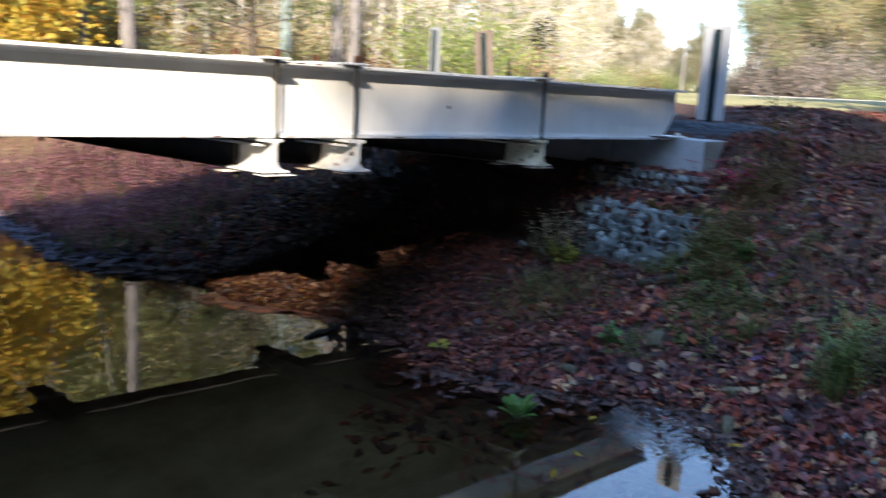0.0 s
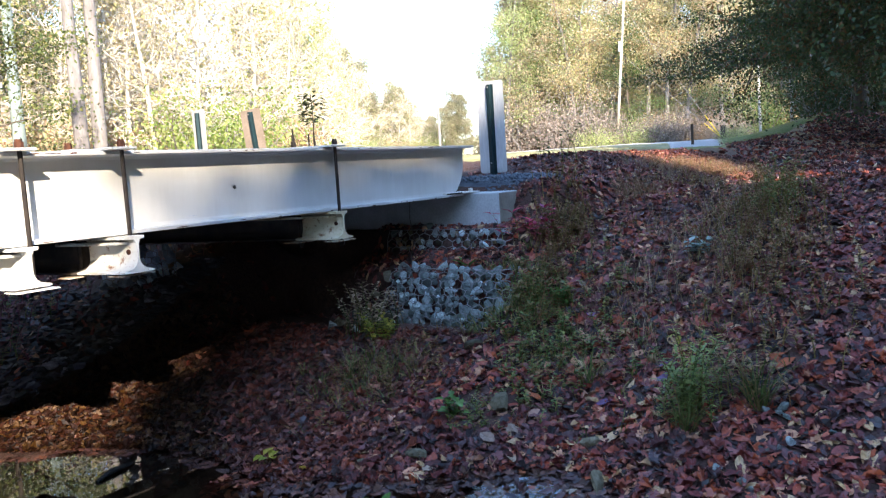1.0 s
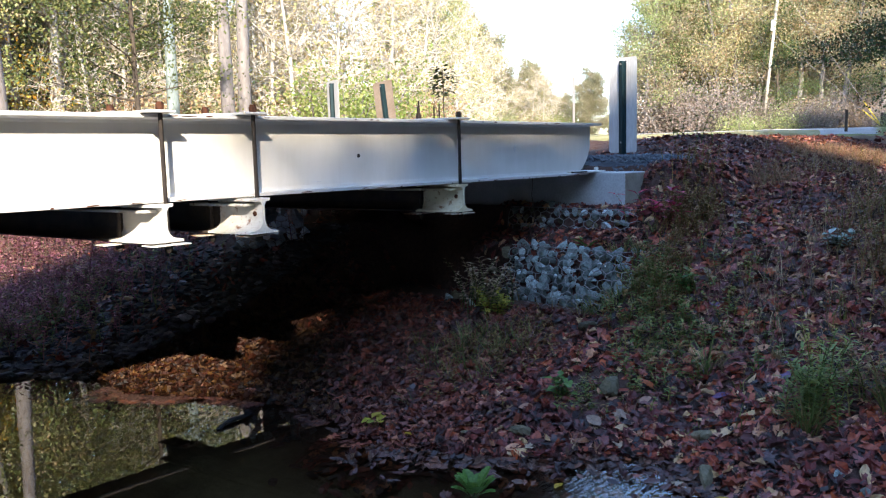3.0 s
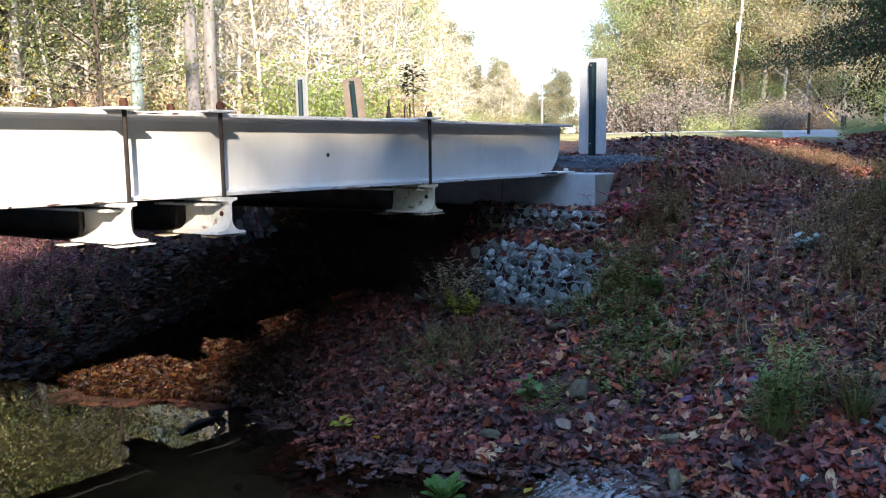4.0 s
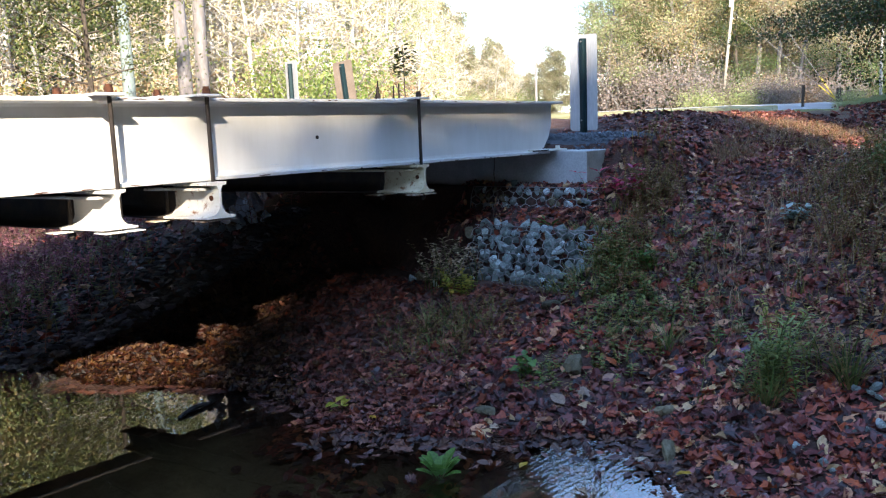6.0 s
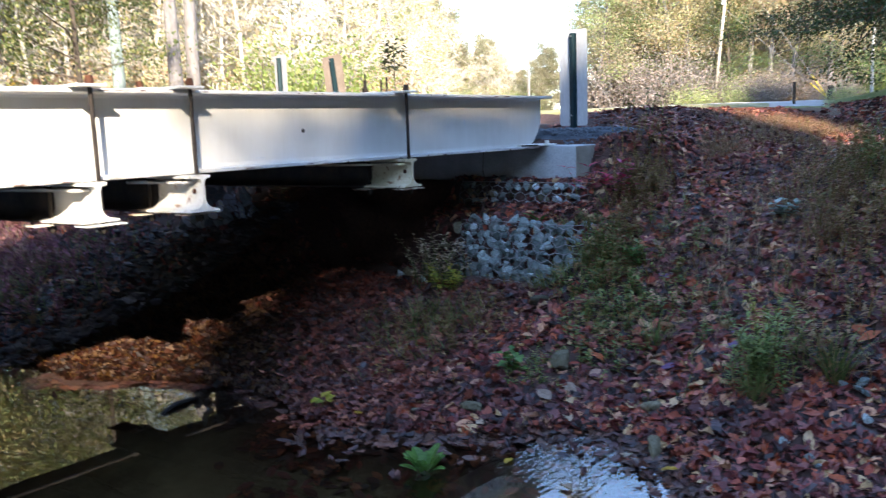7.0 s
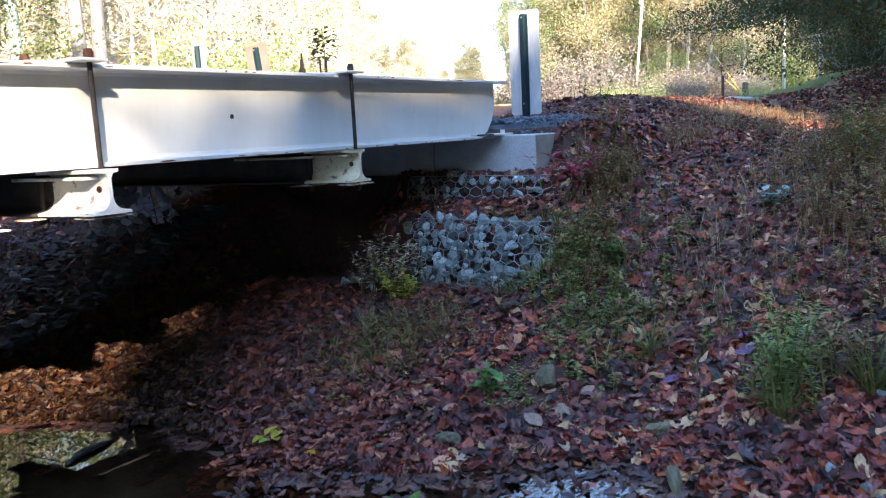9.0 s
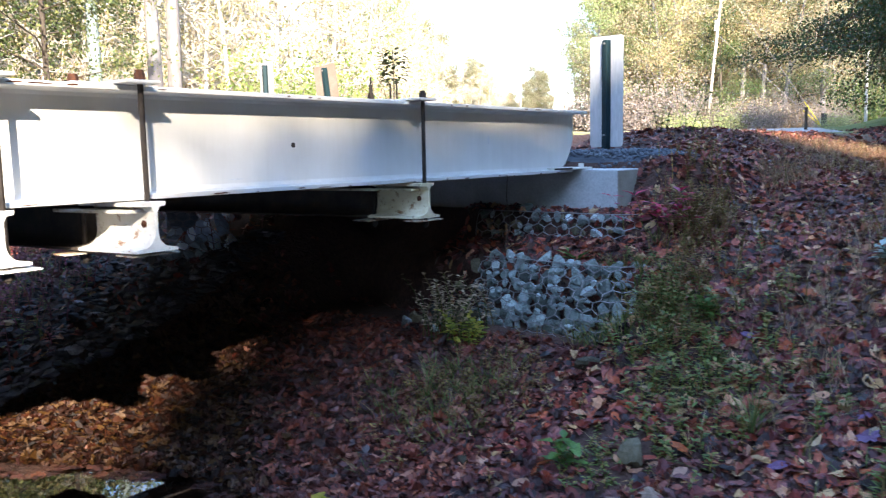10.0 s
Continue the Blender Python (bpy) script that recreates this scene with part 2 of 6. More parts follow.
DRYTAN = island("dry_tan_leaves", [(0.51, 0.357, 0.221), (0.374, 0.255, 0.17), (0.646, 0.493, 0.323), (0.272, 0.204, 0.136)], 0.8, 0.15)
FERNY = island("feathery_weed_leaves", [(0.204, 0.276, 0.072), (0.276, 0.331, 0.094), (0.156, 0.21, 0.058), (0.336, 0.365, 0.101)], 0.5, 0.3)
BRIGHTLEAF = island("fresh_green_leaves", [(0.116, 0.221, 0.043), (0.151, 0.271, 0.058), (0.089, 0.18, 0.039)], 0.45, 0.3)
LIMELEAF = island("yellow_green_leaves", [(0.420, 0.381, 0.045), (0.308, 0.336, 0.054), (0.532, 0.403, 0.063)], 0.5, 0.3)
REDLEAF = island("crimson_leaves", [(0.58, 0.030, 0.09), (0.42, 0.025, 0.07), (0.36, 0.07, 0.15)], 0.5, 0.25)
HEATHER = island("reddish_undergrowth", [(0.241, 0.094, 0.116), (0.322, 0.133, 0.139), (0.161, 0.133, 0.077), (0.386, 0.199, 0.154), (0.209, 0.067, 0.092)], 0.8, 0.2)
PLUM = island("plum_brush_leaves", [(0.51, 0.176, 0.21), (0.39, 0.121, 0.182), (0.66, 0.27, 0.252), (0.45, 0.27, 0.14), (0.33, 0.135, 0.14)], 0.8, 0.25)
CROWN_YELLOW = island("yellow_autumn_leaves", [(0.598, 0.502, 0.22), (0.528, 0.484, 0.229), (0.634, 0.51, 0.29), (0.405, 0.422, 0.176), (0.581, 0.44, 0.264)], 0.6, 0.35, fine=4)
CROWN_LIME = island("pale_green_leaves", [(0.374, 0.451, 0.162), (0.451, 0.484, 0.204), (0.272, 0.348, 0.128), (0.493, 0.476, 0.238)], 0.6, 0.35, fine=4)
CROWN_GREEN = island("deep_green_leaves", [(0.11, 0.17, 0.055), (0.15, 0.21, 0.07), (0.08, 0.13, 0.045), (0.22, 0.25, 0.08)], 0.6, 0.3, fine=4)
CROWN_RUST = island("russet_leaves", [(0.538, 0.386, 0.216), (0.455, 0.283, 0.172), (0.621, 0.49, 0.287), (0.352, 0.347, 0.187), (0.559, 0.567, 0.345)], 0.6, 0.35, fine=4)
TWIGS = island("pale_bare_twigs", [(0.70, 0.63, 0.53), (0.60, 0.53, 0.43), (0.76, 0.70, 0.60)], 0.85)


def ground_mat():
    m, nt, p = mat("leafy_soil", 0.9, 0, 0.25)
    broad = nz(nt, 0.9, 6, 0.65)
    fine = nz(nt, 26, 5, 0.7)
    col = ramp(nt, broad, [(0.3, (0.055, 0.032, 0.026)), (0.55, (0.105, 0.058, 0.044)), (0.75, (0.12, 0.082, 0.055))])
    col = mix(nt, 0.7, col, ramp(nt, fine, [(0.3, (0.35, 0.33, 0.32)), (0.7, (1.3, 1.2, 1.15))]), "MULTIPLY")
    # pale silt where the ground lies under water
    geo = nt.nodes.new("ShaderNodeNewGeometry")
    sep = nt.nodes.new("ShaderNodeSeparateXYZ")
    nt.links.new(geo.outputs["Position"], sep.inputs[0])
    under = nt.nodes.new("ShaderNodeMapRange")
    for k, v in ((1, -0.16), (2, -0.02), (3, 1.0), (4, 0.0)):
        under.inputs[k].default_value = v
    nt.links.new(sep.outputs[2], under.inputs[0])
    silt = ramp(nt, nz(nt, 2.2, 5, 0.65), [(0.3, (0.19, 0.135, 0.075)), (0.55, (0.33, 0.25, 0.14)), (0.75, (0.45, 0.35, 0.21))])
    col = mix(nt, under.outputs[0], col, silt)
    # dry tan leaf floor out in the woods
    dist = nt.nodes.new("ShaderNodeVectorMath")
    dist.operation = "LENGTH"
    nt.links.new(geo.outputs["Position"], dist.inputs[0])
    out = nt.nodes.new("ShaderNodeMapRange")
    for k, v in ((1, 14.0), (2, 24.0), (3, 0.0), (4, 1.0)):
        out.inputs[k].default_value = v
    nt.links.new(dist.outputs["Value"], out.inputs[0])
    dry = ramp(nt, nz(nt, 1.3, 6, 0.7), [(0.3, (0.17, 0.11, 0.06)), (0.55, (0.32, 0.22, 0.12)), (0.75, (0.42, 0.31, 0.18))])
    col = mix(nt, out.outputs[0], col, dry)
    nt.links.new(col, p.inputs["Base Color"])
    bump(nt, p, fine, 0.8, 0.03)
    return m


def lawn_mat(name, tones):
    m, nt, p = mat(name, 0.9, 0, 0.2)
    broad = nz(nt, 0.25, 5, 0.6)
    fine = nz(nt, 14, 4, 0.7)
    col = ramp(nt, broad, list(zip((0.3, 0.5, 0.7), tones)))
    col = mix(nt, 0.5, col, ramp(nt, fine, [(0.3, (0.45, 0.45, 0.4)), (0.7, (1.2, 1.2, 1.1))]), "MULTIPLY")
    nt.links.new(col, p.inputs["Base Color"])
    bump(nt, p, fine, 0.6, 0.04)
    return m


def water_mat():
    """A clear, brownish creek: see-through below, mirror-like at a slant, with small ripples."""
    m = bpy.data.materials.new("creek_water")
    m.use_nodes = True
    nt = m.node_tree
    nt.nodes.remove(nt.nodes["Principled BSDF"])
    tr = nt.nodes.new("ShaderNodeBsdfTransparent")
    tr.inputs[0].default_value = (0.92, 0.86, 0.71, 1)
    gl = nt.nodes.new("ShaderNodeBsdfGlossy")
    gl.inputs["Roughness"].default_value = 0.004
    fr = nt.nodes.new("ShaderNodeFresnel")
    fr.inputs[0].default_value = 2.3
    mx = nt.nodes.new("ShaderNodeMixShader")
    b = nt.nodes.new("ShaderNodeBump")
    b.inputs["Strength"].default_value, b.inputs["Distance"].default_value = 0.010, 0.02
    nt.links.new(nz(nt, 5.0, 2, 0.5), b.inputs["Height"])
    # a riffle where the water runs thin over leaves
    geo = nt.nodes.new("ShaderNodeNewGeometry")
    off = nt.nodes.new("ShaderNodeVectorMath")
    off.operation = "DISTANCE"
    off.inputs[1].default_value = (4.86, 3.38, 0.0)
    nt.links.new(geo.outputs["Position"], off.inputs[0])
    near = nt.nodes.new("ShaderNodeMapRange")
    for k, v in ((1, 0.22), (2, 0.62), (3, 0.34), (4, 0.0)):
        near.inputs[k].default_value = v
    nt.links.new(off.outputs["Value"], near.inputs[0])
    rip = nt.nodes.new("ShaderNodeBump")
    rip.inputs["Distance"].default_value = 0.022
    nt.links.new(near.outputs[0], rip.inputs["Strength"])
    nt.links.new(nz(nt, 30.0, 2, 0.5, stretch=(0.5, 1.3, 1.0)), rip.inputs["Height"])
    nt.links.new(rip.outputs[0], b.inputs["Normal"])
    for s in (gl, fr):
        nt.links.new(b.outputs[0], s.inputs["Normal"])
    nt.links.new(fr.outputs[0], mx.inputs[0])
    nt.links.new(tr.outputs[0], mx.inputs[1])
    nt.links.new(gl.outputs[0], mx.inputs[2])
    nt.links.new(mx.outputs[0], nt.nodes["Material Output"].inputs[0])
    return m


SOIL, WATER = ground_mat(), water_mat()
LAWN = lawn_mat("mown_grass", ((0.22, 0.22, 0.08), (0.38, 0.33, 0.16), (0.52, 0.45, 0.27)))
VERGE = lawn_mat("verge_grass", ((0.11, 0.14, 0.045), (0.17, 0.19, 0.06), (0.24, 0.23, 0.09)))


# ---------------------------------------------------------------- small builders
def bm_object(name, bm, material, smooth=False):
    me = bpy.data.meshes.new(name)
    bm.to_mesh(me)
    bm.free()
    me.materials.append(material)
    if smooth:
        me.polygons.foreach_set("use_smooth", [True] * len(me.polygons))
    return new(name, me)


def part(name, bm, material, parent, label="", smooth=False):
    ob = bm_object(name, bm, material, smooth)
    ob.parent = parent
    return tagged(ob, label)


def thing(name, x=0.0, y=0.0, z=0.0, label="", category="", group="", kind=""):
    ob = new(name)
    ob.empty_display_size = 0.1
    ob.location = (x, y, z)
    return tagged(ob, label, category, group, kind)


def box(bm, lo, hi, bevel=0.0):
    c = [(a + b) / 2 for a, b in zip(lo, hi)]
    d = [b - a for a, b in zip(lo, hi)]
    r = bmesh.ops.create_cube(bm, size=1.0, matrix=Matrix.LocRotScale(c, None, d))
    if bevel:
        es = list({e for v in r["verts"] for e in v.link_edges})
        bmesh.ops.bevel(bm, geom=es, offset=bevel, segments=2, profile=0.6, affect="EDGES")
    return bm


def cyl(bm, a, b, r, r2=None, n=10):
    a, b = Vector(a), Vector(b)
    m = Matrix.Translation((a + b) / 2) @ (b - a).to_track_quat("Z", "Y").to_matrix().to_4x4()
    bmesh.ops.create_cone(bm, cap_ends=True, segments=n, radius1=r, radius2=r if r2 is None else r2, depth=(b - a).length, matrix=m)
    return bm


def prism(bm, outline, axis, lo, hi):
    """A closed outline in the plane across axis, drawn out from lo to hi. x: (y, z), y: (x, z), z: (x, y)."""
    def at(u, v, w):
        return {"x": (w, u, v), "y": (u, w, v), "z": (u, v, w)}[axis]
    va = [bm.verts.new(at(u, v, lo)) for u, v in outline]
    vb = [bm.verts.new(at(u, v, hi)) for u, v in outline]
    n = len(outline)
    bm.faces.new(va)
    bm.faces.new(vb[::-1])
    for i in range(n):
        bm.faces.new((va[i], vb[i], vb[(i + 1) % n], va[(i + 1) % n]))
    bmesh.ops.recalc_face_normals(bm, faces=bm.faces[:])
    return bm


def np_mesh(name, verts, faces, material, smooth=False):
    me = bpy.data.meshes.new(name)
    me.from_pydata(verts, [], faces)
    me.materials.append(material)
    if smooth:
        me.polygons.foreach_set("use_smooth", [True] * len(me.polygons))
    me.update()
    return me


def value_noise(x, y, seed=0):
    """Smooth noise between -1 and 1 on a unit grid."""
    xi, yi = np.floor(x), np.floor(y)
    fx, fy = x - xi, y - yi
    fx, fy = fx * fx * (3 - 2 * fx), fy * fy * (3 - 2 * fy)

    def h(a, b):
        s = np.sin(a * 127.1 + b * 311.7 + seed * 74.7) * 43758.5453
        return (s - np.floor(s)) * 2 - 1
    return (h(xi, yi) * (1 - fx) + h(xi + 1, yi) * fx) * (1 - fy) + (h(xi, yi + 1) * (1 - fx) + h(xi + 1, yi + 1) * fx) * fy


def sstep(a, b, x):
    t = np.clip((x - a) / (b - a), 0, 1)
    return t * t * (3 - 2 * t)


# ---------------------------------------------------------------- the lie of the land
SHORE_Y = (-30, -4, 1.0, 2.1, 2.8, 3.05, 3.35, 3.6, 3.9, 4.25, 4.6, 4.9, 5.1, 5.5, 5.85, 6.2, 6.5, 6.75, 7.2, 7.6, 7.85, 8.4, 10.4, 14, 30, 80)
SHORE_X = (1.0, 2.0, 3.0, 3.85, 4.65, 4.95, 5.08, 4.95, 4.66, 4.45, 4.36, 4.30, 4.38, 4.46, 4.36, 4.22, 4.02, 3.88, 3.98, 3.85, 3.62, 3.28, 3.20, 3.0, 1.0, -6)


def shore(y):
    return np.interp(y, SHORE_Y, SHORE_X)


def wall_line(y):
    return np.interp(y, (4.5, 5.6, 7.0, 7.95, 8.06, 8.8, 12), (6.72, 6.72, 6.9, 7.0, 7.0, 7.0, 7.0))


def height(x, y):
    x, y = np.asarray(x, float), np.asarray(y, float)
    s = x - shore(y)
    ref = x - np.interp(y, (0, 3, 3.5, 4.0, 4.5, 5, 5.5, 6.8, 7.6, 9, 12), (4.2, 4.55, 4.75, 4.62, 4.5, 4.5, 4.5, 4.3, 3.7, 3.7, 4.0))
    slope = np.interp(ref, (0, 0.4, 0.8, 1.3, 2.0, 2.6, 3.4, 4.2, 5.0, 5.6, 9), (0.02, 0.08, 0.17, 0.32, 0.63, 0.88, 1.08, 1.32, 1.55, 1.68, 1.72))
    # the abutment's steps, under and beside the bridge
    q = x - wall_line(y)
    toe = 0.35 * sstep(-2.4, -0.1, q)
    ledge = 0.76 + 0.12 * sstep(0.1, 0.5, q)
    steps = toe + (ledge - toe) * sstep(-0.02, 0.10, q)
    steps = steps + (1.06 - 0.88) * sstep(7.24, 7.30, x) + (1.42 - 1.06) * sstep(7.62, 7.9, x)
    steps = steps + 0.26 * sstep(8.3, 10.2, x)
    w = sstep(4.3, 4.62, y) * np.where(x < 7.2, 1 - sstep(6.9, 7.5, y), 1 - sstep(8.9, 9.8, y))
    bank = slope * (1 - w) + steps * w
    # lower towards -y on the shoulder, the drive falls away there
    bank = bank - 0.40 * sstep(8.3, 10.3, x) * sstep(5.6, 3.4, y)
    near = np.minimum(bank, 0.33 * np.maximum(s, 0) + 0.004)
    bank = np.where(s < 1.6, near + (bank - near) * sstep(0.8, 1.6, s), bank)
    bed = -0.30 * sstep(0, 1.6, -s) - 0.01 * np.minimum(-s, 0)
    z = np.where(s > 0, bank, bed)
    # the other bank, behind the camera
    far = sstep(-1.0, -6.0, x - np.interp(y, (-30, 0, 10, 30, 80), (-4, -2.5, -2.6, -4, -14)))
    z = z + far * (1.9 - z)
    # the fields rise away from the creek; an unseen hill is added on the sun's side
    d = np.hypot(x - 1.5, y - 1.5)
    z = z + 0.018 * np.maximum(d - 12, 0) * (x > 0) * sstep(2, 14, x)
    away = -(0.643 * x + 0.766 * y)
    z = z + 9.0 * sstep(14, 46, away) + 10 * sstep(46, 120, away)
    az = np.degrees(np.arctan2(y - 1.5, x - 1.5))
    z = z + 22 * sstep(45, 130, d) * sstep(38, 62, az) * sstep(170, 110, az)
    z = z + 16 * sstep(62, 150, d) * sstep(28, 18, az) * sstep(-60, -10, az)
    # the slope beside the drive, and the drive's shallow cut
    z = z + 0.80 * sstep(20, 35, d) * sstep(14, 7, az) * sstep(-60, -20, az)
    z = z - 0.08 * sstep(20.5, 16.8, az) * sstep(10.5, 14.5, az) * sstep(11, 17, d) * sstep(64, 46, d)
    rough = 0.030 * value_noise(x * 2.3, y * 2.3, 1) + 0.014 * value_noise(x * 6.1, y * 6.1, 2) + 0.007 * value_noise(x * 15, y * 15, 3)
    amp = np.where(s > 0, sstep(0.0, 0.5, s), 0.5)
    z = z + rough * amp + 0.18 * value_noise(x * 0.23, y * 0.23, 4) * sstep(66, 90, d)
    return z


def hz(x, y):
    return float(height(x, y))


def sheet(name, xs, ys, material, lift=0.0, keep=None):
    gx, gy = np.meshgrid(xs, ys, indexing="ij")
    gz = height(gx, gy) + lift
    v = np.stack([gx, gy, gz], -1).reshape(-1, 3)
    n, m = len(xs), len(ys)
    i, j = np.meshgrid(np.arange(n - 1), np.arange(m - 1), indexing="ij")
    a = (i * m + j).ravel()
    f = np.stack([a, a + m, a + m + 1, a + 1], -1)
    if keep is not None:
        c = v[f].mean(1)
        f = f[keep(c[:, 0], c[:, 1])]
    return np_mesh(name, v.tolist(), f.tolist(), material, True)


def graded(lo, a, b, hi, fine, grow):
    mid = np.arange(a, b + fine / 2, fine)
    out, st, p = [], fine, b
    while p < hi:
        st *= grow
        p += st
        out.append(p)
    inn, st, p = [], fine, a
    while p > lo:
        st *= grow
        p -= st
        inn.append(p)
    return np.array(inn[::-1] + mid.tolist() + out)


ground = new("ground", sheet("ground", graded(-600, 2.8, 10.6, 700, 0.055, 1.075), graded(-600, 0.5, 9.2, 700, 0.06, 1.075), SOIL))
tagged(ground, "dark leafy soil of the creek banks and fields", "ground", kind="structure")


def polar_sheet(name, azs, ds, material, lift, rise=0.0005, keep=None):
    v = []
    for d in ds:
        for a in azs:
            a2 = a + (0.5 * math.sin(d * 0.9) + 0.3 * math.sin(d * 2.3)) * (1 if a == azs[0] else 0)
            v.append((1.5 + d * math.cos(radians(a2)), 1.5 + d * math.sin(radians(a2))))
    v = np.array(v)
    z = height(v[:, 0], v[:, 1]) + lift + rise * (np.hypot(v[:, 0] - 1.5, v[:, 1] - 1.5) - 10.8)
    n = len(azs)
    f = [(i * n + j, (i + 1) * n + j, (i + 1) * n + j + 1, i * n + j + 1) for i in range(len(ds) - 1) for j in range(n - 1) if keep is None or keep(azs[j], ds[i])]
    # the rim turns down into the soil
    corners = np.bincount(np.array(f).ravel(), minlength=len(v))
    z = z - np.where(corners < 4, lift + 0.06, 0.0)
    return np_mesh(name, np.column_stack([v, z]).tolist(), f, material, True)


lawn = new("lawn", polar_sheet("lawn", np.arange(13.2, 44, 0.55), 10.8 * 1.03 ** np.arange(62), LAWN, 0.03, 0.0005, lambda a, d: d > (11.0 if a > 22 else 17.0)))
tagged(lawn, "sunlit mown grass with straw-coloured patches beyond the bank", "lawn", kind="structure")
verge = new("grass_verge", polar_sheet("grass_verge", np.arange(7.0, 14.4, 0.2), 19.0 * 1.012 ** np.arange(110), VERGE, 0.036, 0.0005, lambda a, d: d > 21.0 + 1.5 * (13.6 - a) + 0.6 * math.sin(3 * a)))
tagged(verge, "olive-green mown grass rising beside the drive", "grass verge", kind="structure")
road = new("road", polar_sheet("road", np.arange(14.2, 17.75, 0.25), np.arange(19.0, 52.0, 0.8), ROADM, 0.06))
cross_road = new("road", polar_sheet("road", np.arange(14.2, 31.0, 0.5), np.arange(53.0, 58.0, 0.8), ROADM, 0.06))
tagged(cross_road, "pale gravel road along the foot of the wood", "road", kind="structure")
tagged(road, "pale gravel drive across the lawn", "road", kind="structure")
wy = np.arange(-30, 60, 0.5)
water = new("water", np_mesh("water", [(float(x), float(y), 0.0) for y in wy for x in (-9.0, 9.5)], [(2 * i, 2 * i + 1, 2 * i + 3, 2 * i + 2) for i in range(len(wy) - 1)], WATER))
tagged(water, "still, clear brown creek water reflecting the trees", "water", kind="structure")


# ---------------------------------------------------------------- the bridge
GY, GB, GT = 5.46, 1.36, 1.805      # the near girder: web, underside, top
FAR_Y = 8.55                        # the far girder's web
END_X = 7.68


# under-bridge shade put into the colour of the far girder and beam bodies
SHADE_STEEL = simple("shade_dark_steel", [(0.3, (0.030, 0.026, 0.024)), (0.55, (0.07, 0.055, 0.045)), (0.8, (0.12, 0.08, 0.055))], 9, 0.75, 0.2, 0.3, 120, 0.002)


def girder(y, label, paint):
    """A rolled steel beam along x: web, two flanges with fillets, the end of the web cut at a slant."""
    g = thing("bridge_girder", 7.0, y, GB, label, "girder", "girders of the bridge")
    half, tf, tw, x0 = 0.118, 0.020, 0.012, -7.5

    def sub(name, bm, smooth=False):
        ob = part(name, bm, paint, g, smooth=smooth)
        ob.matrix_parent_inverse = Matrix.Translation((-7.0, -y, -GB))
        return ob
    bm = bmesh.new()
    prism(bm, [(x0, GB + tf), (END_X - 0.24, GB + tf), (END_X - 0.15, GB + 0.05), (END_X - 0.07, GB + 0.14), (END_X - 0.025, GB + 0.24), (END_X - 0.02, GT - tf), (x0, GT - tf)], "y", y - tw / 2, y + tw / 2)
    sub("web", bm)
    for name, z0, z1, xe in (("top_flange", GT - tf, GT, END_X), ("bottom_flange", GB, GB + tf, END_X - 0.22)):
        bm = bmesh.new()
        box(bm, (x0, y - half, z0), (xe, y + half, z1), 0.004)
        # the rolled fillet between web and flange
        zi = z1 if z0 == GB else z0
        dz = 0.022 if z0 == GB else -0.022
        for sgn in (-1, 1):
            yy = y + sgn * tw / 2
            prism(bm, [(yy, zi), (yy + sgn * 0.020, zi), (yy + sgn * 0.006, zi + dz * 0.3), (yy, zi + dz)], "x", x0, xe - 0.06)
        sub(name, bm)
    return g


near_girder = girder(GY, "long off-white painted steel bridge girder with scuffs and rust specks", WHITE)
girder(FAR_Y, "far steel girder of the bridge, its shade put into the dark colour", SHADE_STEEL)
# the drain hole in the web and pale scuffs
bm = bmesh.new()
cyl(bm, (4.90, GY - 0.0075, 1.572), (4.90, GY - 0.0061, 1.572), 0.013, n=14)
ob = part("web_hole", bm, DARKSTEEL, near_girder, "small dark round hole in the web")
ob.matrix_parent_inverse = Matrix.Translation((-7.0, -GY, -GB))

# paint chipped to rust along the bottom flange's edge
rnd = random.Random(9)
for k in range(34):
    x, w, h = rnd.uniform(1.4, 7.3), rnd.uniform(0.008, 0.05), rnd.uniform(0.003, 0.008)
    z0 = GB + rnd.uniform(0.001, 0.006) if k % 3 else GT - 0.012
    bm = bmesh.new()
    prism(bm, [(x - w, z0), (x - w * 0.2, z0 - h * 0.2), (x + w, z0 + h * 0.2), (x + w * 0.5, z0 + h), (x - w * 0.6, z0 + h * 0.8)], "y", GY - 0.1188, GY - 0.1179)
    ob = part("paint_chip", bm, RUST, near_girder, "rust-brown chip in the paint")
    ob.matrix_parent_inverse = Matrix.Translation((-7.0, -GY, -GB))

# grey scuffs in the paint
for x, z, w, h in ((3.17, 1.60, 0.010, 0.085), (2.62, 1.50, 0.012, 0.05), (3.05, 1.44, 0.03, 0.008), (4.55, 1.42, 0.05, 0.006), (6.55, 1.60, 0.012, 0.06)):
    bm = bmesh.new()
    prism(bm, [(x - w, z), (x - w * 0.3, z - h * 0.5), (x + w * 0.6, z - h * 0.35), (x + w, z + h * 0.1), (x + w * 0.2, z + h * 0.5), (x - w * 0.5, z + h * 0.3)], "y", GY - 0.0072, GY - 0.0061)
    ob = part("paint_scuff", bm, ALU, near_girder, "dull grey scuff in the paint")
    ob.matrix_parent_inverse = Matrix.Translation((-7.0, -GY, -GB))


def skew(bm):
    """The cross beams lie a little aslant under the bridge."""
    for v in bm.verts:
        v.co.x -= 0.155 * v.co.y


